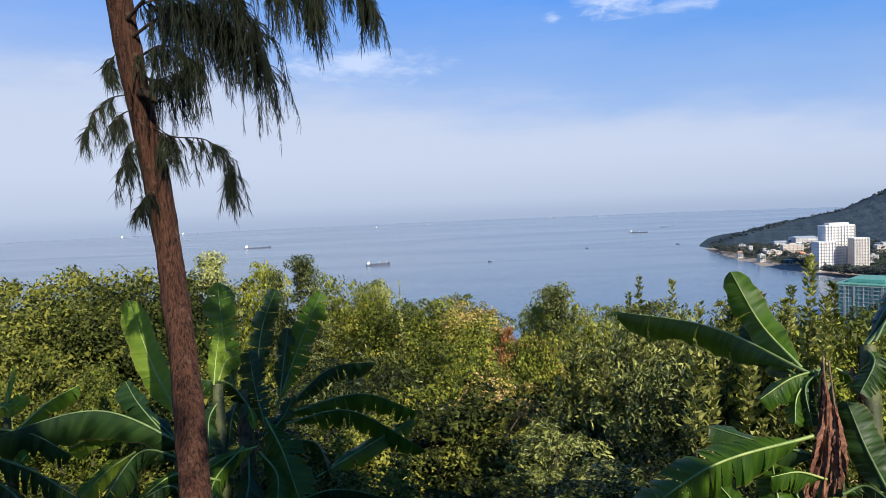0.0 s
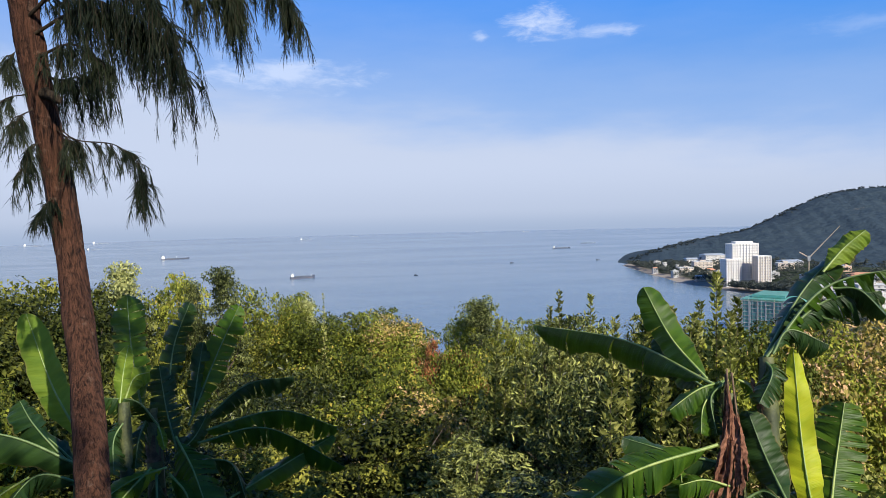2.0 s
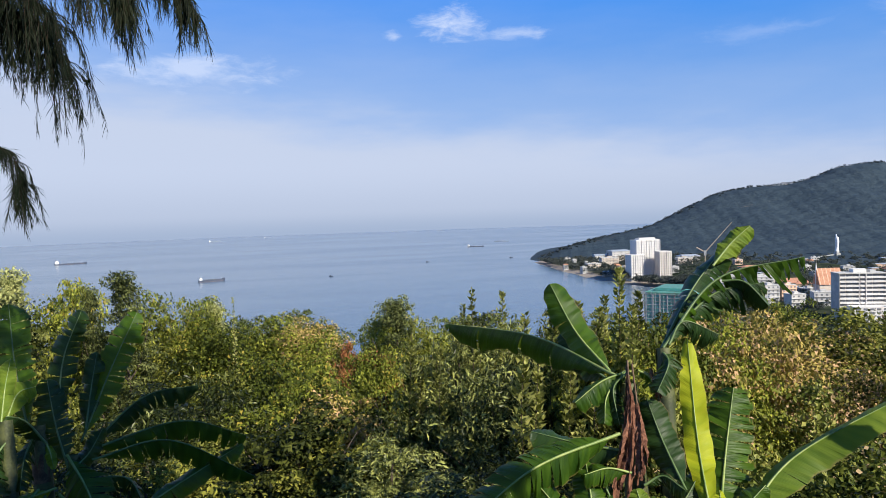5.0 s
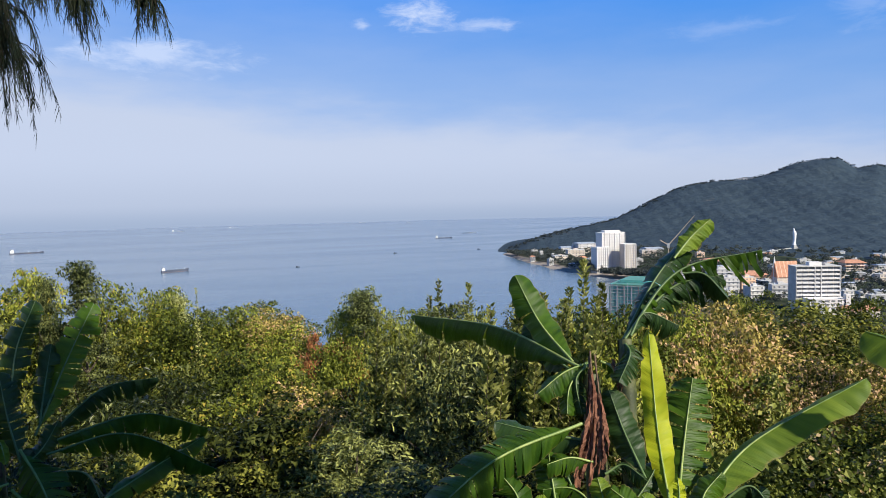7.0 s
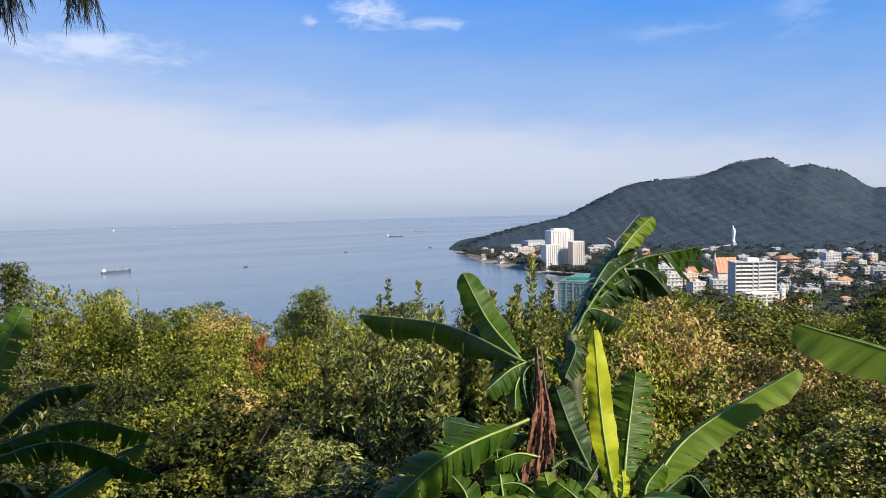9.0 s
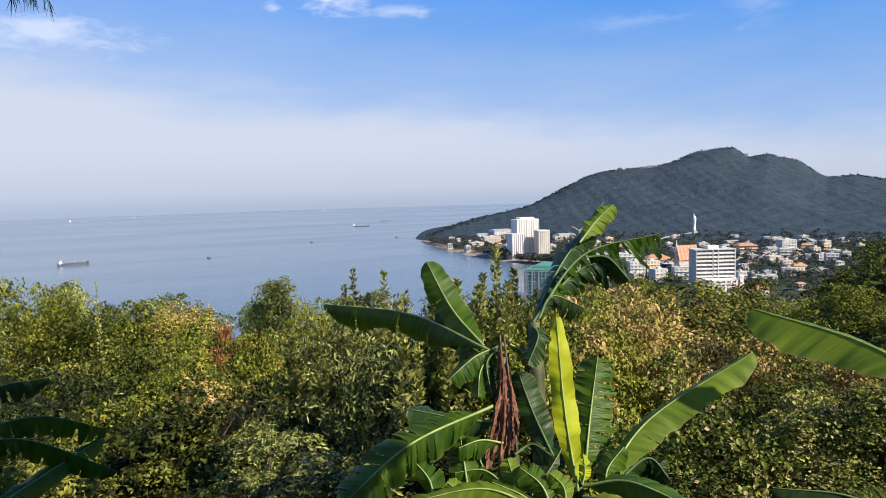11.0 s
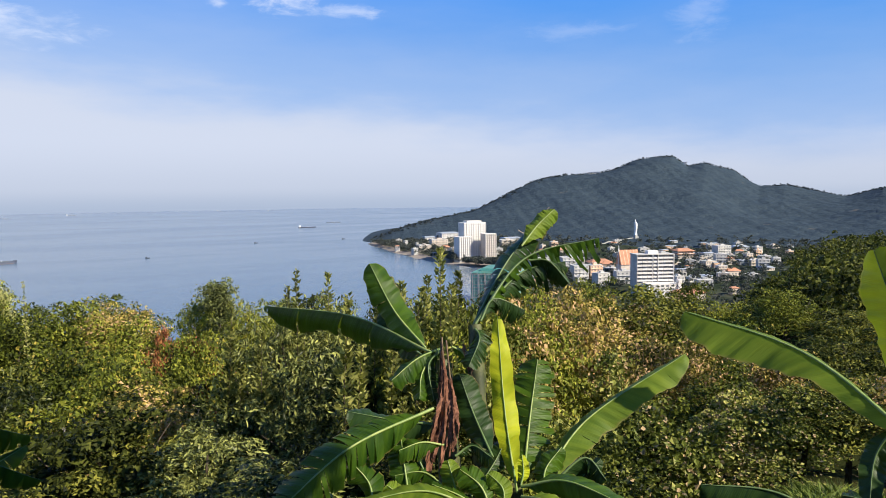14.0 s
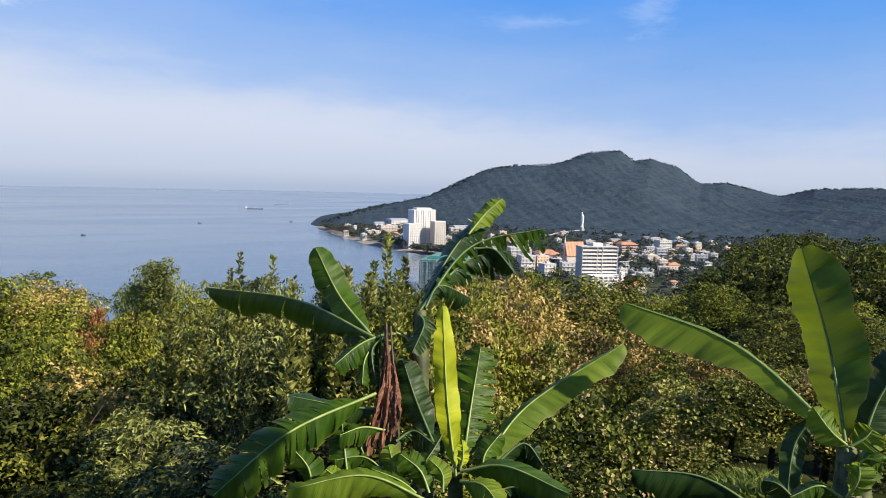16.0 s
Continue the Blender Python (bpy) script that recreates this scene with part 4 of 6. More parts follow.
banana_leaf(right_banana, (5.79, 2.69, 98.11), (5.65, 2.76, 97.84), (5.41, 2.66, 97.45), 0.19, 0.95, 16, 0.00, BLADE_DARK, RIB_DARK)
banana_leaf(right_banana, (4.69, 2.32, 97.62), (4.43, 2.75, 97.85), (4.04, 3.10, 97.87), 0.44, 0.40, 52, 0.12, BLADE_DARK, RIB_DARK)
banana_leaf(right_banana, (5.42, 2.23, 97.82), (5.51, 2.17, 97.98), (5.47, 2.04, 98.02), 0.28, 0.60, 35, 0.20, BLADE, RIB)
banana_leaf(right_banana, (5.28, 2.20, 97.73), (5.15, 2.30, 97.81), (4.95, 2.40, 97.73), 0.30, 0.50, 40, 0.20, BLADE, RIB)
banana_leaf(right_banana, (5.30, 2.17, 97.74), (5.28, 2.10, 97.91), (5.32, 2.12, 98.02), 0.24, 0.90, 25, 0.20, BLADE_FRESH_LIT, RIB)
banana_leaf(right_banana, (5.05, 2.36, 97.64), (4.94, 2.48, 97.79), (4.89, 2.58, 97.80), 0.26, 0.60, 40, 0.30, BLADE_DARK, RIB_DARK)

left_banana = banana_plant((-2.40, 7.61, 96.06), "clump of banana plants with wind-torn dark leaves")
banana_stem(left_banana, (-2.53, 7.67, 96.03), (-2.68, 8.29, 97.76), 0.13)
banana_stem(left_banana, (-2.24, 7.64, 96.03), (-2.31, 8.19, 97.40), 0.12)
banana_stem(left_banana, (-2.72, 7.25, 96.26), (-2.85, 7.85, 97.96), 0.10)
banana_leaf(left_banana, (-2.78, 8.25, 97.70), (-2.98, 8.55, 98.39), (-3.11, 8.83, 99.12), 0.56, 0.95, 30, 0.60, BLADE, RIB_DARK)
banana_leaf(left_banana, (-2.51, 8.34, 97.74), (-2.52, 8.71, 98.42), (-2.35, 8.94, 98.98), 0.44, 0.80, 38, 0.60, BLADE_DARK, RIB_DARK)
banana_leaf(left_banana, (-2.27, 8.34, 97.50), (-2.03, 8.80, 98.22), (-1.76, 9.16, 98.88), 0.46, 0.85, 25, 0.60, BLADE, RIB_DARK)
banana_leaf(left_banana, (-2.97, 7.07, 97.73), (-3.32, 7.20, 98.35), (-3.60, 7.32, 99.11), 0.36, 0.80, 25, 0.05, BLADE_FRESH_LIT, RIB)
banana_leaf(left_banana, (-2.89, 7.82, 97.90), (-2.90, 8.02, 98.28), (-2.89, 8.19, 98.57), 0.22, 0.95, 25, 0.10, BLADE_FRESH_LIT, RIB)
banana_leaf(left_banana, (-2.88, 7.95, 97.94), (-2.82, 8.13, 98.18), (-2.69, 8.29, 98.21), 0.32, 0.80, 30, 0.20, BLADE_FRESH_LIT, RIB)
banana_leaf(left_banana, (-2.20, 8.34, 97.42), (-1.66, 8.79, 97.85), (-1.05, 9.09, 97.87), 0.50, 0.35, 60, 0.70, BLADE_DARK, RIB_DARK)
banana_leaf(left_banana, (-2.17, 8.24, 97.42), (-1.24, 8.77, 97.50), (-0.46, 8.95, 97.17), 0.56, 0.35, 58, 0.70, BLADE, RIB_DARK)
banana_leaf(left_banana, (-2.11, 8.12, 97.34), (-1.33, 8.50, 97.35), (-0.36, 8.59, 96.74), 0.56, 0.40, 58, 0.70, BLADE, RIB_DARK)
banana_leaf(left_banana, (-1.68, 7.79, 96.76), (-1.11, 8.38, 96.91), (-0.51, 8.92, 97.07), 0.36, 0.60, 35, 0.30, BLADE, RIB)
banana_leaf(left_banana, (-2.35, 8.08, 97.44), (-2.06, 7.73, 97.12), (-1.77, 7.35, 96.58), 0.66, 0.90, 30, 0.50, BLADE, RIB)
banana_leaf(left_banana, (-2.38, 7.77, 97.19), (-2.69, 7.54, 97.15), (-2.97, 7.27, 97.01), 0.46, 0.70, 35, 0.30, BLADE_FRESH_LIT, RIB)
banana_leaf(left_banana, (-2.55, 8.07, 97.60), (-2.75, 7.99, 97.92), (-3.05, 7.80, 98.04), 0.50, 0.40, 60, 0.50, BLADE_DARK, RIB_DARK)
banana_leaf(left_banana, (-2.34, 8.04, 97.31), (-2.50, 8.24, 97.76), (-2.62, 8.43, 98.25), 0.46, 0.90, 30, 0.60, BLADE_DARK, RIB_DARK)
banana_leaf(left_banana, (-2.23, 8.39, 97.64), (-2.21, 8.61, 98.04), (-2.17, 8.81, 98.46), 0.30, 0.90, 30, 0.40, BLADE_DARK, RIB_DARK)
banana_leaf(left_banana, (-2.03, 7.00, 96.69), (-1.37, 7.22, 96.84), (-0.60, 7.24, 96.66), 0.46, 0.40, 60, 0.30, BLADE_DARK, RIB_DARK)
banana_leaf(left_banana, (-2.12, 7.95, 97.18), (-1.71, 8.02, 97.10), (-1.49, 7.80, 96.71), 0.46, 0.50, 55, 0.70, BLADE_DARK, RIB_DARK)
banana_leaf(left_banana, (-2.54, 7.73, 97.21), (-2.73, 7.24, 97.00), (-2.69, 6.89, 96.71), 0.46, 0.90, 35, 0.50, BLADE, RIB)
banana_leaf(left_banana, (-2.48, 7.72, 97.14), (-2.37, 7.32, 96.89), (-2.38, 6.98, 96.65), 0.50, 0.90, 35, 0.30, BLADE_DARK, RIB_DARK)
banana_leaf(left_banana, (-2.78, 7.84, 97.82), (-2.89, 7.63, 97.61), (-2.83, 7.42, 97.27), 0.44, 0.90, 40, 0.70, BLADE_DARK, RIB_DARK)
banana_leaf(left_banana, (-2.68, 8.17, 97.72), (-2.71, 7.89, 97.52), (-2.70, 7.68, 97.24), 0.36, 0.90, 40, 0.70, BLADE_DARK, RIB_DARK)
banana_leaf(left_banana, (-2.55, 8.07, 97.60), (-2.48, 7.96, 97.52), (-2.44, 7.92, 97.35), 0.14, 0.90, 30, 0.10, BLADE_FRESH_LIT, RIB)
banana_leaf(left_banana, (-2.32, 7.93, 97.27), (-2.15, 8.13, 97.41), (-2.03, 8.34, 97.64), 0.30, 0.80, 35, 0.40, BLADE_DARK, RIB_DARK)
banana_leaf(left_banana, (-2.35, 7.76, 97.12), (-2.09, 7.53, 96.92), (-2.03, 7.21, 96.66), 0.44, 0.90, 30, 0.30, BLADE, RIB)

edge_banana = banana_plant((-2.69, 6.25, 96.62), "low banana plant with long arching dark leaves")
banana_stem(edge_banana, (-2.84, 6.21, 96.65), (-2.78, 6.54, 97.61), 0.11)
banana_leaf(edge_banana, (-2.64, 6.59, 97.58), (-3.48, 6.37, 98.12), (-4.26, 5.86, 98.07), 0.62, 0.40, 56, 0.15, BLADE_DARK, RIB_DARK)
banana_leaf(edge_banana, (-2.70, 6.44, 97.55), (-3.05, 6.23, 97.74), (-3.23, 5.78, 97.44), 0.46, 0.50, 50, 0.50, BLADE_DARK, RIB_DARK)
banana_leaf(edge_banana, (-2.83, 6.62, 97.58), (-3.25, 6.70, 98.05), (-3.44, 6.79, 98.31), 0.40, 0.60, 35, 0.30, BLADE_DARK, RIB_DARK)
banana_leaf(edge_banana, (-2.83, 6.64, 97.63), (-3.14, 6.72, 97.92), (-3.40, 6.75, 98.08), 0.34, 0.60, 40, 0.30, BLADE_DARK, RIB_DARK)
banana_leaf(edge_banana, (-3.32, 6.67, 97.70), (-3.56, 6.59, 97.82), (-3.86, 6.39, 97.74), 0.28, 0.50, 45, 0.10, BLADE_FRESH_LIT, RIB)
banana_leaf(edge_banana, (-3.23, 6.47, 97.65), (-3.33, 6.16, 97.61), (-3.44, 5.81, 97.49), 0.26, 0.70, 35, 0.20, BLADE_FRESH_LIT, RIB)
banana_leaf(edge_banana, (-2.32, 6.30, 97.39), (-2.64, 6.02, 97.58), (-2.88, 5.61, 97.46), 0.40, 0.60, 45, 0.50, BLADE, RIB)
banana_leaf(edge_banana, (-2.53, 5.98, 97.38), (-2.64, 5.88, 97.53), (-2.77, 5.69, 97.52), 0.36, 0.60, 40, 0.60, BLADE_DARK, RIB_DARK)
banana_leaf(edge_banana, (-3.39, 6.50, 97.65), (-3.36, 6.55, 97.75), (-3.30, 6.61, 97.84), 0.10, 0.90, 30, 0.80, BLADE_YELLOW, RIB, label="young yellow-green leaf")

outer_banana = banana_plant((-4.35, 5.58, 97.22), "banana plant with dark drooping leaves and a pale new shoot")
banana_stem(outer_banana, (-4.35, 5.58, 97.22), (-4.43, 5.89, 98.15), 0.11)
banana_stem(outer_banana, (-4.32, 6.02, 96.99), (-4.46, 6.40, 98.20), 0.05)
banana_leaf(outer_banana, (-4.43, 5.89, 98.15), (-4.01, 6.03, 98.04), (-3.64, 6.06, 97.80), 0.46, 0.40, 58, 0.60, BLADE_DARK, RIB_DARK)
banana_leaf(outer_banana, (-4.36, 5.76, 97.98), (-3.87, 5.78, 97.79), (-3.39, 5.72, 97.51), 0.50, 0.50, 55, 0.70, BLADE_DARK, RIB_DARK)
banana_leaf(outer_banana, (-4.28, 5.64, 97.86), (-3.91, 5.58, 97.67), (-3.58, 5.43, 97.42), 0.50, 0.60, 50, 0.60, BLADE_DARK, RIB_DARK)
banana_leaf(outer_banana, (-4.34, 6.27, 97.95), (-4.22, 6.66, 98.14), (-4.07, 7.01, 98.23), 0.34, 0.50, 45, 0.30, BLADE, RIB)
banana_leaf(outer_banana, (-4.46, 6.36, 98.10), (-4.44, 6.45, 98.36), (-4.41, 6.53, 98.60), 0.05, 0.90, 20, 0.00, BLADE_FRESH_LIT, RIB)
banana_leaf(outer_banana, (-4.43, 6.38, 98.09), (-4.39, 6.44, 98.19), (-4.32, 6.51, 98.28), 0.20, 0.80, 30, 0.20, BLADE_FRESH_LIT, RIB)
banana_leaf(outer_banana, (-4.45, 6.13, 98.12), (-4.37, 6.22, 98.25), (-4.30, 6.24, 98.16), 0.22, 0.70, 35, 0.20, BLADE_FRESH_LIT, RIB)
banana_leaf(outer_banana, (-4.05, 5.90, 97.75), (-4.02, 5.95, 97.83), (-3.99, 5.98, 97.85), 0.16, 0.90, 20, 0.10, BLADE_FRESH_LIT, RIB)

CASUARINA = ((-2.57, 5.30, 103.60), (-2.67, 5.55, 102.87), (-2.74, 5.80, 101.94), (-2.70, 5.90, 101.23), (-2.63, 5.97, 100.57), (-2.55, 5.98, 99.84), (-2.38, 5.74, 98.94), (-2.24, 5.47, 98.30), (-2.13, 5.19, 97.72), (-2.03, 4.94, 97.28))
BOUGHS = (
    (((-2.70, 5.81, 101.60), (-2.23, 5.72, 101.80), (-1.77, 5.71, 101.66), (-1.50, 5.78, 101.25)), 0.020, 1.25, 0.66),
    (((-2.70, 5.77, 101.74), (-2.19, 5.55, 102.03), (-1.75, 5.51, 101.95), (-1.52, 5.59, 101.55)), 0.022, 1.20, 0.62),
    (((-2.68, 5.68, 102.33), (-2.07, 5.64, 102.20), (-1.39, 5.73, 101.91), (-1.06, 5.67, 101.98), (-1.04, 5.76, 101.72)), 0.020, 1.00, 0.42),
    (((-2.64, 5.58, 102.61), (-1.86, 5.76, 102.37), (-1.02, 5.92, 102.21), (-0.65, 5.94, 102.00), (-0.56, 6.01, 101.79)), 0.016, 0.80, 0.38),
    (((-2.68, 5.81, 101.41), (-2.32, 5.66, 101.50), (-2.09, 5.68, 101.35)), 0.018, 1.00, 0.50),
    (((-2.69, 5.88, 101.32), (-2.63, 6.24, 101.34), (-2.42, 6.40, 101.47)), 0.016, 1.00, 0.50),
    (((-2.72, 5.85, 101.81), (-2.57, 6.08, 102.02), (-2.24, 6.31, 102.03), (-1.99, 6.48, 101.75)), 0.018, 1.30, 0.54),
    (((-2.62, 5.93, 100.95), (-2.42, 5.88, 100.76), (-2.10, 5.90, 100.71), (-1.91, 5.93, 100.52), (-1.91, 5.94, 100.28)), 0.011, 0.62, 0.34),
    (((-2.77, 5.88, 101.14), (-2.88, 5.73, 101.07), (-2.99, 5.65, 100.88), (-3.01, 5.60, 100.75)), 0.008, 0.40, 0.22),
    (((-2.72, 5.92, 101.03), (-2.75, 5.70, 100.93), (-2.75, 5.61, 100.82)), 0.009, 0.45, 0.30),
    (((-2.71, 5.97, 100.78), (-2.71, 5.76, 100.66), (-2.75, 5.70, 100.46)), 0.008, 0.45, 0.36),
    (((-2.58, 5.90, 100.85), (-2.46, 5.86, 100.76), (-2.38, 5.86, 100.61)), 0.009, 0.60, 0.40),
    (((-2.77, 5.80, 101.51), (-2.81, 5.70, 101.39), (-2.81, 5.73, 101.25)), 0.005, 0.40, 0.20),
    (((-2.60, 5.95, 100.31), (-2.64, 5.82, 100.21), (-2.69, 5.81, 100.10)), 0.004, 0.50, 0.20),
)
STUB = ((-2.62, 5.84, 101.14), (-2.43, 5.70, 101.03))


# ---- casuarina ----
def casuarina():
    rng = np.random.RandomState(31)
    foot = Vector(CASUARINA[-1])
    foot.z = ground_at(foot)
    tree = thing("casuarina_tree", Matrix.Translation(foot), "leaning casuarina with red-brown furrowed bark and drooping needles", "tree")
    line = bend([foot - foot + Vector((0, 0, -0.25))] + [Vector(p) - foot for p in reversed(CASUARINA)], 190)
    sides, verts = 26, []
    top_r, low_r = 0.102, 0.128
    v, f = tube(line, [low_r + (top_r - low_r) * (i / 189) + (0.05 * math.exp(-i / 9)) for i in range(190)], sides)
    for i, q in enumerate(v):
        c = line[i // sides]
        o = Vector(q) - c
        a = math.atan2(o.y, o.x)
        z = c.z
        furrow = noise.fractal(Vector((math.cos(a) * 2.6, math.sin(a) * 2.6, z * 1.3)) * 1.8, 0.9, 2.1, 4)
        plate = noise.noise(Vector((math.cos(a) * 6, math.sin(a) * 6, z * 9)))
        knot = max(0.0, noise.noise(Vector((a * 0.7, z * 2.3, 4.0))) - 0.35)
        verts.append(tuple(c + o * (1 + 0.11 * furrow + 0.045 * plate + 0.35 * knot)))
    put("trunk", mesh_from("trunk", verts, f, BARK_RED, True), tree)
    a, b = (Vector(p) - foot for p in STUB)
    v, f = tube(bend([a, (a + b) / 2 + Vector((0, 0, 0.02)), b], 6), [0.055, 0.046, 0.042, 0.040, 0.036, 0.002], 10, 0.08, random.Random(2))
    put("broken_stub", mesh_from("broken_stub", v, f + [], TWIG, True), tree, label="dark broken branch stub")
    for path, r, dense, hang in BOUGHS:
        pts = bend([Vector(p) - foot for p in path], 24)
        v, f = tube(pts, [0.7 * r * (1.1 - 0.95 * i / 23) for i in range(24)], 6)
        bough = put("bough", mesh_from("bough", v, f, TWIG, True), tree)
        reach = sum((q - p).length for p, q in zip(pts, pts[1:]))
        nv, tv, tf = [], [], []
        for k in range(int(54 * dense * (0.35 + reach))):
            u = rng.uniform(0.12, 1.0) ** 0.8
            x = u * 22.9
            p = pts[int(x)].lerp(pts[int(x) + 1], x - int(x))
            t = (pts[int(x) + 1] - pts[int(x)]).normalized()
            away = Vector(rng.normal(size=3)) * 0.42 + t * 0.6
            away.z = abs(away.z) * 0.2 - 0.1
            length = hang * rng.uniform(0.45, 1.15)
            mid = p + away * length * 0.30 + Vector((0, 0, -0.18 * length))
            end = mid + away * length * 0.13 + Vector((rng.normal() * 0.03, rng.normal() * 0.03, -0.72 * length))
            twig = bend([p, mid, end], 7)
            a_v, a_f = tube(twig, [0.004 * (1.2 - j / 6.5) for j in range(7)], 3)
            tf += [tuple(j + len(tv) for j in q) for q in a_f]
            tv += a_v
            for j in range(int(34 + 46 * length)):
                w = rng.uniform(0.05, 1.0) * 5.99
                o = twig[int(w)].lerp(twig[int(w) + 1], w - int(w))
                d = (twig[int(w) + 1] - twig[int(w)]).normalized() * 0.55 + Vector(rng.normal(size=3)) * 0.22 + Vector((0, 0, -0.5))
                d = d.normalized() * rng.uniform(0.06, 0.14)
                s = d.cross(Vector(rng.normal(size=3))).normalized() * 0.0017
                sag = Vector((0, 0, -0.012))
                nv += [o - s, o + s, o + d * 0.6 + s * 1.1, o + d + sag, o + d * 0.6 - s * 1.1]
        put("twig_spray", mesh_from("twig_spray", tv, tf, TWIG), bough)
        put("needle_tuft", mesh_from("needle_tuft", [tuple(q) for q in nv], np.arange(len(nv)).reshape(-1, 5), NEEDLE), bough)


casuarina()


# ---- shrubs with upright shoots, single skyline trees, grass ----
def spire_shrub(az, d, el, shoots, low, label="shrub with upright spires of small whorled leaves"):
    rng = np.random.RandomState(int(az * 10) + 500)
    p = compass(az, d, 0)
    p.z = ground_at(p)
    top = EYE_Z + d * math.tan(radians(el)) - p.z
    t = thing("spire_shrub", Matrix.Translation(p), label, "shrub", "spired shrubs on the slope")
    sv, sf, lv = [], [], []
    for k in range(shoots):
        h = top * (1 if k == 0 else rng.uniform(low, 0.93))
        a, r = rng.uniform(0, 6.28), (0.02 if k == 0 else rng.uniform(0.2, 1.6))
        start = Vector((math.cos(a) * r * 0.3, math.sin(a) * r * 0.3, 0))
        end = Vector((math.cos(a) * r + 0.06, math.sin(a) * r, h))
        line = bend([start, (start + end) / 2 + Vector((math.cos(a), math.sin(a), 0)) * r * 0.35, end], 16)
        v, f = tube(line, [0.02 * (1.15 - i / 15) for i in range(16)], 5)
        sf += [tuple(j + len(sv) for j in q) for q in f]
        sv += v
        for j in range(280):
            x = (1 - rng.rand() ** 1.2 * 0.42) * 14.99
            o = line[int(x)].lerp(line[int(x) + 1], x - int(x))
            ax = (line[int(x) + 1] - line[int(x)]).normalized()
            b = rng.uniform(0, 6.28)
            side = (ax.orthogonal().normalized() * math.cos(b) + ax.cross(ax.orthogonal().normalized()) * math.sin(b))
            size = 0.14 * (2.1 - 1.5 * x / 15) * rng.uniform(0.7, 1.2)
            dr = (side * 0.9 + ax * rng.uniform(0.4, 1.1)).normalized()
            o = o + side * 0.30 * (1.12 - x / 15) * rng.rand()
            w = dr.cross(Vector(rng.normal(size=3))).normalized() * size * 0.32
            lv += [o - w, o + dr * size, o + w]
    put("stem", mesh_from("stem", sv, sf, BARK_GREY, True), t)
    put("foliage", mesh_from("foliage", [tuple(q) for q in lv], np.arange(len(lv)).reshape(-1, 3), LEAF_SPIRE), t)


# taller trees added out of view by the lookout, placed to shade the slope
shade_tree = make_tree("shade_tree", 88, 8.6, 1.9, LEAF_GREEN, 110, 110, 0.22, 0.10, "leafy tree added out of view to shade the slope", crown_from=0.12, clump=0.55, trunk_r=0.13, depth=0.2)
shade_tree.matrix_basis = pose(4.1, -1.2, ground_at((4.1, -1.2)), 0, 0, 40)
copy_thing(shade_tree, pose(3.2, -0.7, ground_at((3.2, -0.7)), 0, 0, 250) @ Matrix.Diagonal((0.75, 0.75, 0.98, 1)))
copy_thing(shade_tree, pose(1.9, -4.4, ground_at((1.9, -4.4)) - 0.4, 0, 0, 170) @ Matrix.Diagonal((0.7, 0.7, 1.12, 1)))
LEAF_SPIRE = foliage("leaves_spire_shrub", rgb(0.10, 0.11, 0.03), rgb(0.29, 0.32, 0.085), rgb(0.48, 0.48, 0.17), patch=1.5, pass_light=0.35)
spire_shrub(16.6, 14.0, -6.4, 15, 0.66)
spire_shrub(19.2, 14.5, -6.8, 14, 0.7)
spire_shrub(29.3, 10.5, -4.9, 11, 0.6)
spire_shrub(30.8, 11.0, -6.9, 12, 0.66)
spire_shrub(27.6, 11.5, -8.2, 12, 0.7)
for az, d, el in ((16.8, 14.6, -8.6), (19.3, 15.0, -8.8), (29.4, 11.4, -9.0), (30.9, 11.8, -9.2), (27.4, 12.4, -9.8), (23.0, 14.0, -10.2), (14.6, 14.4, -9.8)):
    plant("olive" if az > 26 else "dark", az, d, el, 0.8)
for key, az, d, el in (("olive", 33.0, 13, -8.7), ("gold", 35.4, 14, -8.2), ("olive", 37.4, 16, -7.8), ("gold", 39.5, 18, -8.0), ("vine", 55.0, 13.5, -15.5), ("vine", 58.5, 13.0, -15.0), ("green", 62.0, 13.5, -13.5), ("dark", 21.5, 12.6, -11.0), ("dark", 18.2, 11.8, -12.5)):
    plant(key, az, d, el, 0.85)
for az, d, el in ((-34, 40, -3.6), (-31.5, 36, -3.5), (-29, 42, -3.5), (-26.5, 37, -4.2), (-24, 41, -4.2), (-21.5, 36, -4.8), (-33, 30, -5.2), (-28, 29, -5.4), (-23.5, 29, -5.8)):
    plant("green", az, d, el, 1.05)
plant("sage", -19.0, 38, -2.1, 1.0, 0.95)
plant("olive", -16.6, 42, -3.4, 1.15, 0.62)
plant("sage", -14.2, 40, -4.0, 0.9, 0.7)
plant("sage", -11.8, 38, -2.9, 1.0, 0.95)
plant("olive", -7.0, 44, -5.6, 1.0, 0.75)
plant("sage", -5.8, 45, -6.0, 0.9, 0.8)
spire_shrub(-4.1, 34, -6.2, 1, 0.6, "thin shrub with one dry pale brown spike")
plant("sage", 10.0, 36, -6.8, 1.0, 1.2)
plant("olive", 7.0, 37, -8.2, 1.0, 0.55)
plant("olive", 13.4, 38, -8.3, 1.0, 0.6)
for az, d, el in ((-5.0, 42, -7.6), (-3.0, 44, -7.7), (-1.2, 42, -7.5), (0.6, 45, -8.2), (2.6, 40, -8.6)):
    plant("olive" if az < 0 else "gold", az, d, el, 1.1)
plant("rust", 6.0, 30, -10.2, 0.6)
plant("rust", 7.4, 27, -11.0, 0.8)
plant("rust", 8.9, 27, -11.2, 0.7)
plant("olive", 25.2, 30, -6.9, 0.8, 0.45)
plant("green", 46.3, 40, -7.7, 1.5)
plant("green", 49.0, 44, -8.3, 1.3)
plant("gold", 42.0, 30, -8.4, 1.3)


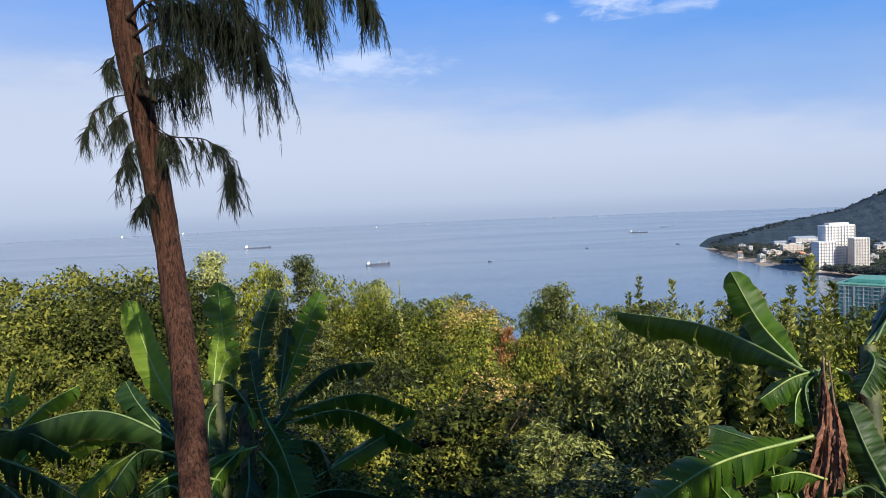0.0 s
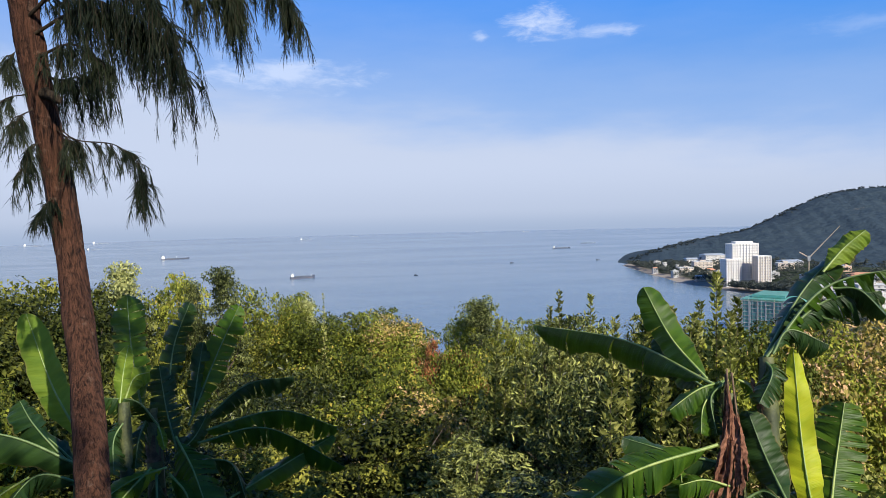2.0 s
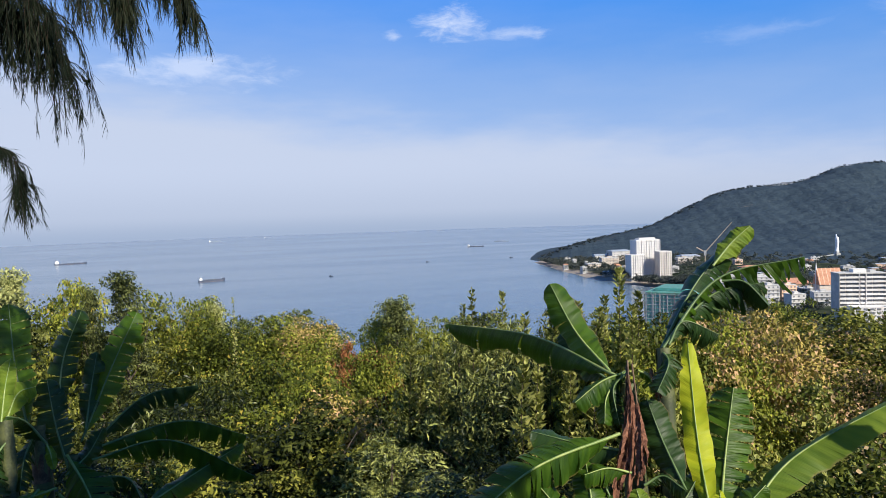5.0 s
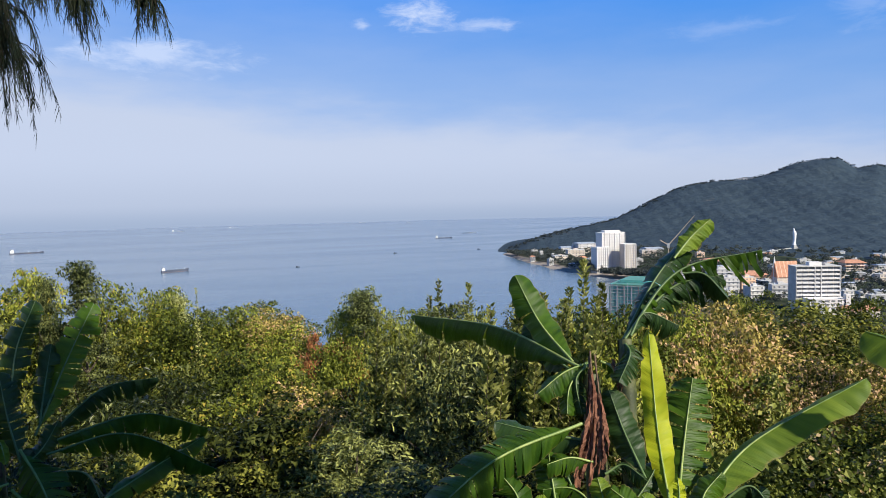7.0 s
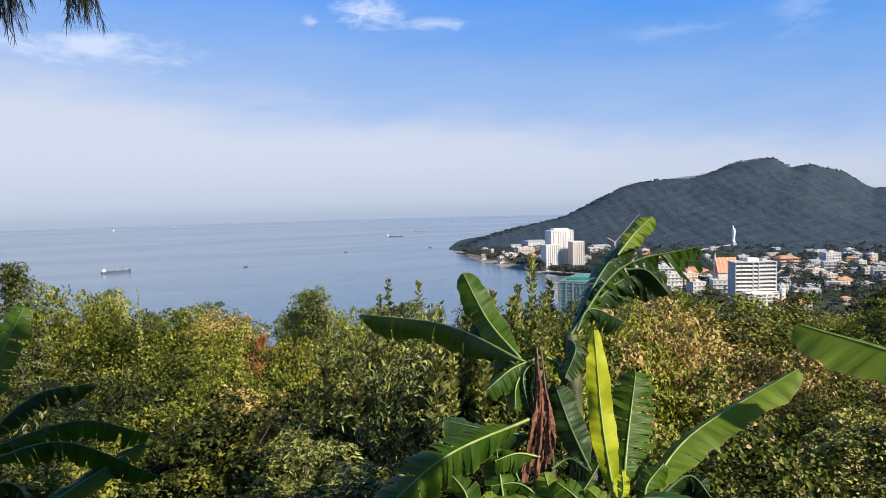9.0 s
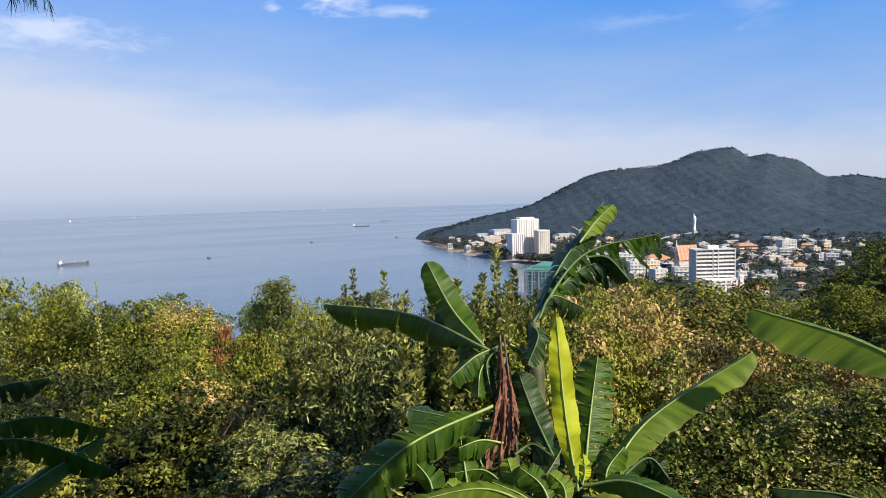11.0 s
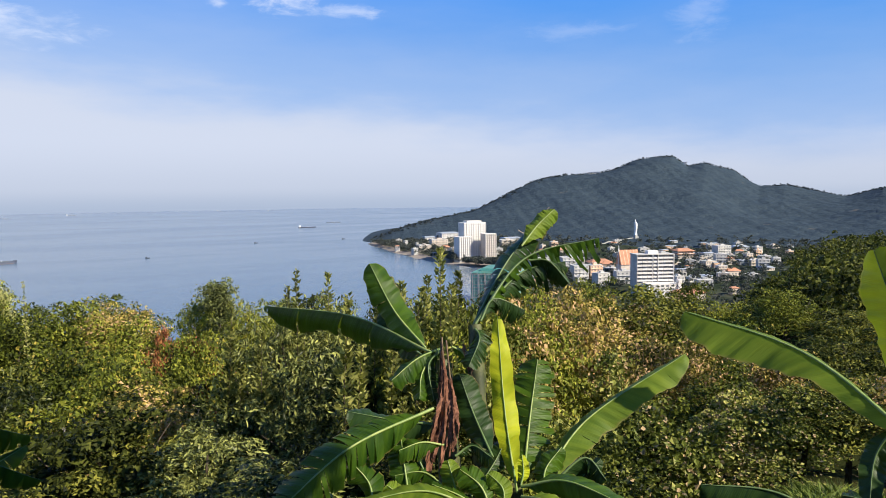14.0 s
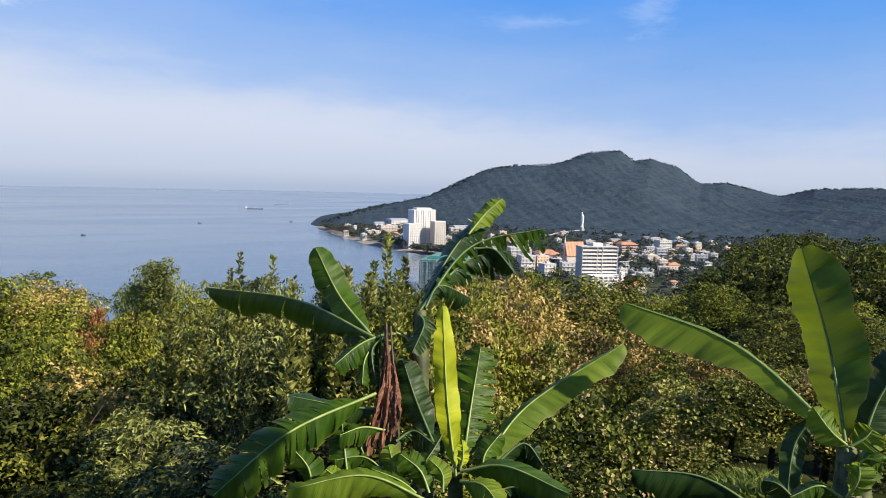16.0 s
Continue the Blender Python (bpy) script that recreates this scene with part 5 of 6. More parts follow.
def grass_patch(name, seed, az0, az1, d0, d1, count, height, mat, label):
    rng = np.random.RandomState(seed)
    az, d = np.radians(rng.uniform(az0, az1, count)), rng.uniform(d0, d1, count)
    x, y = d * np.sin(az), d * np.cos(az)
    o = np.stack([x, y, land_height(x, y) - 0.02], 1)
    tuft = 0.5 + 0.5 * np.clip(wave(x, y, 1.1, seed), 0, 1) + 0.3 * rng.rand(count)
    h = (height * tuft)[:, None]
    lean = rng.normal(scale=0.45, size=(count, 3))
    lean[:, 2] = 1.0
    side = np.cross(lean, rng.normal(size=(count, 3)))
    side *= 0.006 / np.linalg.norm(side, axis=1, keepdims=True)
    tip = o + lean * h + np.stack([lean[:, 0], lean[:, 1], -0.5 * np.ones(count)], 1) * h * 0.35
    mid = o + lean * h * 0.6
    v = np.stack([o - side, o + side, mid + side, tip, mid - side], 1).reshape(-1, 3)
    put(name, mesh_from(name, v, np.arange(5 * count).reshape(-1, 5), mat), label=label, category="grass", kind="stuff")


grass_patch("grass", 3, 49, 68, 5.8, 14.0, 42000, 0.22, GRASS, "long tufted grass in the sun, partly dry")
grass_patch("dry_grass", 4, -37, -20, 7.5, 12.5, 16000, 0.36, GRASS, "long yellowish grass between the banana plants")


# ---- town ----
TOWN_RNG = random.Random(12)
WALLS = {"white": WALL_PALE, "cream": WALL_CREAM, "grey": WALL_GREY, "peach": WALL_PEACH, "orange": WALL_CREAM}
ROOFS = {"hip": ROOF_ORANGE, "grey": ROOF_GREY, "pagoda": ROOF_ORANGE, "flat": ROOF_FLAT}
WORDS = {"hip": "orange-tiled hip roof", "grey": "grey metal roof", "pagoda": "stacked orange roofs", "flat": "flat roof"}


def pane_mesh(w, h):
    bm = one_box(-w / 2, w / 2, -0.06, 0.06, 0, h)
    me = bpy.data.meshes.new("window")
    bm.to_mesh(me)
    bm.free()
    me.materials.append(GLASS_DARK)
    return me


PANES = {}


def window(parent, x, y, z, w, h, turn=0):
    if (w, h) not in PANES:
        PANES[w, h] = pane_mesh(w, h)
    return put("window", PANES[w, h], parent, pose(x, y, z, 0, 0, turn))


def site(az, d, turn=0.0):
    p = compass(az, d, 0)
    p.z = ground_at(p)
    return p.z, Matrix.Translation(p) @ pose(0, 0, 0, 0, 0, -az + turn)


def house(az, d, w, top, roof, colour):
    """A town house; its front, with the windows, faces -y."""
    g, m = site(az, d, TOWN_RNG.uniform(12, 44))
    high = max(top - g, 4.0)
    deep = w * TOWN_RNG.uniform(0.6, 0.95)
    rise = {"hip": min(w * 0.22, high * 0.45), "grey": min(w * 0.10, 2.5), "pagoda": high * 0.25, "flat": 0.0}[roof]
    body = high - rise
    t = thing("house", m, "%s house with a %s" % ({"orange": "cream"}.get(colour, colour), WORDS[roof]), "house", "houses of the town")
    wall = part("wall", one_box(-w / 2, w / 2, -deep / 2, deep / 2, -1.5, body), WALLS[colour], t)
    if roof == "flat":
        bm = one_box(-w / 2 - 0.2, w / 2 + 0.2, -deep / 2 - 0.2, deep / 2 + 0.2, body, body + 0.3)
        r = part("roof", bm, ROOFS[roof], t)
        if w > 8:
            bm = one_box(-w * 0.1, w * 0.18, -deep * 0.1, deep * 0.2, body + 0.3, body + 2.2)
            part("stair_head", bm, WALLS[colour], r)
            bm = bmesh.new()
            bmesh.ops.create_cone(bm, cap_ends=True, segments=10, radius1=0.7, radius2=0.7, depth=1.4, matrix=Matrix.Translation((-w * 0.3, 0, body + 1.0)))
            part("water_tank", bm, ROOF_GREY, r)
    elif roof == "pagoda":
        part("roof", hip_roof(w, deep, rise, w * 0.10, 0.55), ROOF_ORANGE, t, m=pose(0, 0, body))
        part("roof", hip_roof(w * 1.05, deep * 1.05, rise * 0.5, w * 0.08, 0.7), ROOF_ORANGE, t, m=pose(0, 0, body * 0.62))
    else:
        part("roof", hip_roof(w, deep, rise, 0.6, 0.5 if roof == "hip" else 0.85), ROOFS[roof], t, m=pose(0, 0, body))
    floors = max(1, int(body / 3.4))
    cols = max(2, min(5, int(w / 3.6)))
    for i in range(floors):
        for k in range(cols):
            window(wall, (k + 0.5) / cols * w - w / 2, -deep / 2 - 0.02, (i + 0.32) * body / floors, 1.6, 1.7)
    if floors > 1:
        for i in range(1, floors):
            part("balcony", one_box(-w / 2, w / 2, -deep / 2 - 0.9, -deep / 2, i * body / floors - 0.15, i * body / floors + 0.1), WALLS[colour], wall)


HOTEL = {}


def hotel_tower(az, d, w, top, role):
    """The white seafront hotel: a tower, a lower podium and a wing, as one building."""
    g, m = site(az, d, 30)
    if not HOTEL:
        HOTEL["at"] = thing("hotel", m, "large white seafront hotel tower with rows of windows", "hotel")
    t = HOTEL["at"]
    local = t.matrix_basis.inverted() @ m
    x, y, z = local.translation
    high, deep = top - g, w * (0.5 if role == "main" else 0.8)
    wall = part({"main": "tower", "podium": "podium", "wing": "wing"}[role], one_box(-w / 2, w / 2, -deep / 2, deep / 2, -2, high), WALL_WHITE if role != "wing" else WALL_CREAM, t, m=local)
    part("parapet", one_box(-w / 2 - 0.4, w / 2 + 0.4, -deep / 2 - 0.4, deep / 2 + 0.4, high, high + 1.0), WALL_WHITE, wall)
    if role == "main":
        part("roof_house", one_box(-w * 0.32, w * 0.36, -deep * 0.3, deep * 0.3, high + 1.0, high + 3.6), WALL_WHITE, wall)
    floors, cols = max(4, int(high / 3.5)), {"main": 9, "podium": 6, "wing": 5}[role]
    for k in range(cols + 1):
        part("pilaster", one_box(k / cols * w - w / 2 - 0.35, k / cols * w - w / 2 + 0.35, -deep / 2 - 0.9, -deep / 2, 0, high), WALL_WHITE, wall)
    for i in range(floors):
        for k in range(cols):
            window(wall, (k + 0.5) / cols * w - w / 2, -deep / 2 - 0.02, (i + 0.3) * high / floors, round(w / cols * 0.45, 1), 1.3)
        for k in range(3):
            window(wall, -w / 2 - 0.02, (k - 1) * deep * 0.3, (i + 0.3) * high / floors, 1.6, 1.5, 90)


def slab_block(az, d, w, top, role):
    """Apartment slab with white balcony bands and a lower wing in front."""
    g, m = site(az, d, 24)
    high, deep = top - g, 14.0
    t = thing("apartment_block", m, "white apartment slab with balcony bands and a lower wing", "apartment block")
    wall = part("wall", one_box(-w / 2, w / 2, -deep / 2, deep / 2, -2, high), WALL_CREAM, t)
    part("roof", one_box(-w / 2 - 0.8, w / 2 + 0.8, -deep / 2 - 1.6, deep / 2 + 0.6, high, high + 0.7), ROOF_FLAT, t)
    part("roof_house", one_box(-w * 0.14, w * 0.14, -3, 4, high + 0.7, high + 3.6), WALL_WHITE, t)
    part("roof_house", one_box(w * 0.22, w * 0.34, -3, 3, high + 0.7, high + 2.6), WALL_GREY, t)
    floors, cols = 11, 7
    step = high / floors
    for i in range(floors):
        for k in range(cols):
            x0, x1 = k / cols * w - w / 2, (k + 1) / cols * w - w / 2
            gap = 0.9 if k == 3 else 0.12
            part("balcony", one_box(x0 + gap, x1 - gap, -deep / 2 - 1.5, -deep / 2 - 0.01, i * step - 0.15, i * step + 1.35), WALL_WHITE, wall)
            window(wall, (x0 + x1) / 2, -deep / 2 - 0.05, i * step + 1.2, 4.7, 2.0)
    for k in (0, 3, 4, 7):
        x = k / cols * w - w / 2
        part("fin", one_box(x - 0.22, x + 0.22, -deep / 2 - 1.7, -deep / 2 - 0.01, 0, high), WALL_WHITE, wall)
    for x in (-w / 2, w / 2):
        # grey render on the left side stands in for its shade
        part("side_wall", one_box(x - 0.3, x + 0.3, -deep / 2 - 1.7, deep / 2, -1, high), WALL_GREY if x < 0 else WALL_WHITE, wall)
    low = high * 0.34
    wing = part("wing", one_box(-w * 0.36, w * 0.52, -deep / 2 - 16, -deep / 2 - 1.8, -2, low), WALL_WHITE, t)
    for i in range(4):
        for k in range(6):
            window(wing, (k + 0.5) / 6 * w * 0.84 - w * 0.34, -deep / 2 - 16.05, low * (0.12 + 0.23 * i), 3.0, 1.6)
    part("stair_tower", one_box(w * 0.42, w * 0.52, -deep / 2 - 17, -deep / 2 - 12, -2, low + 4), WALL_WHITE, t)


def netted_block(az, d, w, top, role):
    """Concrete frame going up behind green netting."""
    g, m = site(az, d, -14)
    high, deep = top - g, w * 1.4
    t = thing("building_under_construction", m, "concrete frame building wrapped in green scaffold netting", "construction site")
    core = part("core", one_box(-w * 0.4, w * 0.4, -deep * 0.35, deep * 0.35, -2, high - 1), CONCRETE, t)
    floors = 11
    step = high / floors
    for i in range(floors + 1):
        part("floor_slab", one_box(-w / 2 + 0.2, w / 2 - 0.2, -deep / 2 - 0.55, deep / 2 - 0.6, i * step - 0.4, i * step), CONCRETE, core)
    for k in range(7):
        x = (k / 6 - 0.5) * (w - 3)
        part("column", one_box(x - 0.5, x + 0.5, -deep / 2 - 0.5, -deep / 2 + 1.0, -2, high), CONCRETE, core)
    rng = random.Random(6)
    for i in range(floors):
        for k in range(6):
            x0, x1 = (k / 6 - 0.5) * w, ((k + 1) / 6 - 0.5) * w
            y = -deep / 2 - rng.uniform(0.0, 0.35)
            part("net_sheet", one_box(x0 + 0.06, x1 - 0.06, y, y + 0.05, i * step + 0.02, (i + 1) * step - 0.45), NET, t)
    for x in (-w / 2, w / 2):
        for k in range(3):
            part("net_sheet", one_box(x - 0.03, x + 0.03, (k / 3 - 0.5) * deep + 0.1, ((k + 1) / 3 - 0.5) * deep - 0.1, 0, high), NET, t)
    part("net_sheet", one_box(-w / 2, w / 2, -deep / 2, deep / 2, high + 1.3, high + 1.36), NET, t)
    part("net_sheet", one_box(-w * 0.34, w * 0.30, -deep * 0.3, deep * 0.3, high + 1.8, high + 4.0), NET, t)
    for k in range(13):
        x = (k / 12 - 0.5) * w
        part("scaffold_pole", one_box(x - 0.09, x + 0.09, -deep / 2 - 0.6, -deep / 2 - 0.42, -2, high + 1.2 + (k % 3) * 0.6), STEEL if k % 4 == 0 else ROOF_GREY, t)


def church(az, d, w, top, role):
    """Hall with a steep orange roof and a slim white steeple."""
    g, m = site(az, d, 28)
    high = top - g
    t = thing("church", m, "hall with a steep orange tiled roof and white steeple", "church")
    eave = high * 0.5
    part("wall", one_box(-w / 2, w / 2, -6, 6, -1.5, eave), WALL_CREAM, t)
    bm = bmesh.new()
    for x in (-w / 2 - 0.5, w / 2 + 0.5):
        for y, z in ((-7, eave - 0.5), (7, eave - 0.5), (0, high)):
            bm.verts.new((x, y, z))
    bm.verts.ensure_lookup_table()
    for q in ((0, 3, 5, 2), (1, 2, 5, 4), (0, 2, 1), (3, 4, 5), (0, 1, 4, 3)):
        bm.faces.new([bm.verts[i] for i in q])
    roof = part("roof", bm, ROOF_ORANGE, t)
    for k in range(6):
        x = (k / 5 - 0.5) * w * 0.94
        bm = bmesh.new()
        for dx in (-0.25, 0.25):
            for y, z in ((-7.1, eave - 0.5), (0, high + 0.12), (0, high - 0.4), (-7.0, eave - 0.9)):
                bm.verts.new((x + dx, y, z))
        bm.verts.ensure_lookup_table()
        for q in ((0, 1, 5, 4), (1, 2, 6, 5), (2, 3, 7, 6), (3, 0, 4, 7), (3, 2, 1, 0), (4, 5, 6, 7)):
            bm.faces.new([bm.verts[i] for i in q])
        part("roof_rib", bm, WALL_PEACH, roof)
    bm = one_box(-w / 2 - 0.8, -w / 2 + 0.3, -0.6, 0.6, 0, high + 1.5)
    bmesh.ops.create_cone(bm, cap_ends=True, segments=8, radius1=0.7, radius2=0.05, depth=4.5, matrix=Matrix.Translation((-w / 2 - 0.25, 0, high + 3.7)))
    part("steeple", bm, WALL_WHITE, t)


def statue(az, d, low, top):
    """A tall white robed statue, kept to its plain outline."""
    p = compass(az, d, low)
    h = top - low
    rings = [(0.0, 0.17, 0.0), (0.04, 0.17, 0), (0.05, 0.13, 0), (0.25, 0.125, 0.01), (0.45, 0.14, 0.02), (0.62, 0.15, 0.02), (0.74, 0.15, 0.01), (0.82, 0.12, -0.01), (0.86, 0.055, -0.02), (0.89, 0.06, -0.03), (0.94, 0.068, -0.03), (0.98, 0.05, -0.03), (1.0, 0.01, -0.03)]
    v, f = tube([(s * h, 0, z * h) for z, r, s in rings], [r * h * 0.66 for z, r, s in rings], 14)
    ob = put("statue", mesh_from("statue", v, f, STONE_WHITE, True), label="tall white stone statue on the hillside", category="statue")
    ob.matrix_basis = Matrix.Translation(p) @ pose(0, 0, 0, 0, 0, -az)
    t = thing("plinth", Matrix.Translation(p), "pale stone terrace under the statue", "terrace")
    part("terrace", one_box(-2.6, 2.6, -2.6, 2.6, -14, -0.02), CONCRETE, t)
    part("step", one_box(-4, 4, -4, 4, -14, -3.0), CONCRETE, t)


# ---- town: heading, distance, width, depth, top and style of each building ----
house(49.18, 968, 22.2, 21.2, 'pagoda', 'orange')
house(41.99, 746, 15.8, 18.9, 'flat', 'peach')
house(43.14, 846, 16.3, 13.5, 'hip', 'peach')
house(40.72, 742, 17.1, 18.9, 'flat', 'white')
house(42.58, 676, 14.2, 18.4, 'flat', 'white')
house(43.46, 780, 14.4, 12.3, 'flat', 'grey')
house(44.42, 716, 17.8, 16.2, 'flat', 'white')
house(42.43, 854, 28.8, 15.4, 'hip', 'orange')
house(39.64, 1032, 35.3, 15.6, 'hip', 'cream')
house(40.05, 834, 27.1, 18.9, 'flat', 'white')
house(51.31, 1072, 10.7, 20.1, 'flat', 'white')
house(52.14, 1016, 22.4, 22.3, 'flat', 'white')
house(52.06, 928, 14.1, 17.5, 'flat', 'white')
house(53.48, 1096, 23.7, 17.0, 'grey', 'grey')
house(54.78, 1054, 10.8, 18.5, 'flat', 'white')
house(54.04, 916, 21.0, 13.1, 'grey', 'grey')
house(55.22, 886, 13.5, 16.1, 'flat', 'white')
house(52.18, 800, 11.0, 15.8, 'flat', 'cream')
house(52.97, 802, 15.7, 13.5, 'hip', 'cream')
house(49.02, 612, 13.1, 13.0, 'hip', 'peach')
house(50.17, 622, 15.6, 12.8, 'hip', 'orange')
house(50.68, 914, 10.6, 14.2, 'flat', 'cream')
house(49.07, 780, 11.1, 13.5, 'grey', 'white')
house(48.89, 706, 9.5, 13.3, 'flat', 'white')
house(50.78, 746, 15.6, 11.4, 'grey', 'grey')
house(56.14, 934, 9.4, 14.5, 'flat', 'white')
house(51.05, 966, 14.9, 16.7, 'grey', 'white')
house(49.78, 860, 9.5, 15.2, 'flat', 'grey')
house(52.81, 910, 8.2, 15.8, 'hip', 'orange')
house(54.13, 946, 9.8, 18.0, 'flat', 'cream')
house(37.29, 792, 20.6, 20.2, 'flat', 'white')
house(38.41, 726, 15.7, 20.1, 'flat', 'white')
house(36.16, 996, 21.6, 15.2, 'grey', 'white')
house(34.77, 1212, 31.7, 19.9, 'grey', 'white')
house(34.43, 1148, 24.0, 19.0, 'flat', 'cream')
house(27.61, 1288, 24.7, 17.8, 'grey', 'white')
house(28.39, 1144, 29.0, 20.9, 'flat', 'cream')
house(29.19, 1288, 37.2, 25.6, 'grey', 'white')
house(29.51, 1262, 17.7, 15.0, 'flat', 'cream')
house(24.84, 1264, 12.1, 12.8, 'flat', 'white')
house(25.46, 1196, 6.2, 15.4, 'flat', 'white')
house(26.48, 1166, 5.1, 13.3, 'flat', 'white')
house(27.06, 1108, 21.3, 13.7, 'flat', 'cream')
house(28.23, 1004, 13.2, 10.3, 'grey', 'grey')
house(29.69, 1042, 11.9, 13.3, 'flat', 'cream')
house(33.68, 1024, 12.5, 14.2, 'flat', 'white')
house(26.26, 1060, 9.2, 11.9, 'flat', 'grey')
house(28.99, 1100, 14.5, 13.3, 'hip', 'cream')
house(24.72, 1132, 7.9, 12.1, 'hip', 'white')
hotel_tower(31.36, 960, 36.0, 57.2, 'main')
hotel_tower(30.54, 945, 20.7, 37.2, 'podium')
hotel_tower(32.80, 940, 17.3, 41.8, 'wing')
slab_block(46.75, 640, 35.8, 41.7, 'main')
netted_block(33.75, 590, 38.0, 29.5, 'net')
church(44.80, 760, 22.6, 35.3, 'church')
statue(45.39, 1232, 22.6, 50.7)


# ---- stairway, hilltop buildings, crane, town trees, ships ----
def hill_or_land(p):
    x, y = np.array([p[0]]), np.array([p[1]])
    return max(float(land_height(x, y)[0]), float(hill_height(x, y)[0]))


def back_streets():
    """Low houses crowded between the larger buildings, with fewer windows that show."""
    r = random.Random(23)
    placed = 0
    while placed < 66:
        az, d = r.uniform(36.2, 57.5), r.uniform(640, 1180)
        if 43.8 < az < 50 and 560 < d < 690:
            continue
        placed += 1
        g = ground_at(compass(az, d, 0))
        w, high = r.uniform(7, 16), r.uniform(4.5, 8.5)
        house(az, d, w, g + high, r.choice(("hip", "grey", "grey", "flat", "flat", "flat")), r.choice(("white", "white", "cream", "cream", "peach", "grey")))


back_streets()


def stairway():
    t = thing("stairway", Matrix.Identity(4), "long pale stairway climbing to the statue", "stairway")
    n = 26
    for i in range(n):
        u = i / (n - 1)
        p = compass(41.6 + (45.1 - 41.6) * u, 1150 + 76 * u, 0)
        q = compass(41.6 + (45.1 - 41.6) * (u + 1 / (n - 1)), 1150 + 76 * (u + 1 / (n - 1)), 0)
        p.z, q.z = hill_or_land(p) + 1.5, hill_or_land(q) + 1.5
        c, way = (p + q) / 2, q - p
        m = Matrix.Translation(c) @ way.to_track_quat("X", "Z").to_matrix().to_4x4()
        part("flight", one_box(-way.length / 2, way.length / 2, -0.8, 0.8, -3.0, 0.0), CONCRETE, t, m=m)


stairway()
for az, w, h, tall in ((42.1, 26, 5, 0), (41.4, 14, 4, 0), (49.2, 9, 6, 0), (45.9, 5, 4, 0)):
    heads, way, high = zip(*RIDGE)
    d = float(np.interp(az, heads, way)) - 30
    p = compass(az, d, 0)
    z = hill_or_land(p)
    t = thing("hilltop_station", Matrix.Translation((p.x, p.y, z)) @ pose(0, 0, 0, 0, 0, -az), "low white building on the crest of the hill", "building", "buildings on the hill")
    part("wall", one_box(-w / 2, w / 2, -4, 4, -6, h), WALL_WHITE, t)
    part("roof", one_box(-w / 2 - 1, w / 2 + 1, -5, 5, h, h + 1), ROOF_FLAT, t)


def tower_crane(az, d, el):
    p = compass(az, d, 0)
    p.z = ground_at(p)
    high = EYE_Z + d * math.tan(radians(el)) - p.z
    t = thing("tower_crane", Matrix.Translation(p) @ pose(0, 0, 0, 0, 0, -az), "slim luffing tower crane over the rooftops", "crane")
    mast = part("mast", one_box(-0.5, 0.5, -0.5, 0.5, 0, high * 0.62), STEEL, t)
    part("cab", one_box(-1.2, 1.2, -1.2, 1.2, high * 0.60, high * 0.66), WALL_GREY, mast)
    v, f = tube([(0, 0, high * 0.64), (high * 0.30, 0, high)], [0.6, 0.3], 6)
    put("jib", mesh_from("jib", v, f, STEEL), t)
    v, f = tube([(0, 0, high * 0.64), (-high * 0.10, 0, high * 0.70)], [0.7, 0.6], 6)
    put("counter_jib", mesh_from("counter_jib", v, f, STEEL), t)


tower_crane(36.1, 700, -1.2)


def town_trees():
    rng = np.random.RandomState(91)
    vs, fs, n = [], [], 0
    for k in range(2000):
        az = rng.uniform(22.5, 62)
        near = float(np.interp(az, (22, 23.5, 25, 28, 31, 33, 35, 36), (1400, 1230, 1120, 990, 890, 862, 500, 330)))
        d = rng.uniform(near, 1290)
        h, r = rng.uniform(6, 12.5), rng.uniform(3.5, 6.5)
        if k % 10 == 0:
            h = rng.uniform(9, 15)
            az = rng.uniform(29.2, 35.0)
            d = float(np.interp(az, (28, 31, 33, 35), (990, 890, 862, 800))) + rng.uniform(2, 26)
        if 30.0 < az < 34.5 and 912 < d < 990 or 43.5 < az < 50.5 and 570 < d < 660:
            continue
        p = compass(az, d, 0)
        g = ground_at(p)
        if g < (0.1 if k % 10 == 0 else 1.5):
            continue
        c = rng.normal(size=(9, 3))
        c /= np.linalg.norm(c, axis=1, keepdims=True)
        c[:, 2] = np.abs(c[:, 2])
        c = c * np.array([r, r, h * 0.55]) * rng.uniform(0.5, 1.0, 9)[:, None] + np.array([p.x, p.y, g + h * 0.4])
        v, f = leaf_cloud(rng, c, rng.uniform(0.7, 1.3, 9) * 2.0, 12, 1.8, 1.3, None, "", 0.4, fine=True)
        vs.append(v), fs.append(f + n)
        n += len(v)
    put("town_trees", mesh_from("town_trees", np.concatenate(vs), np.concatenate(fs), LEAF_TOWN), label="grey-green trees between the town houses, tinted for haze", category="trees", kind="stuff")


town_trees()


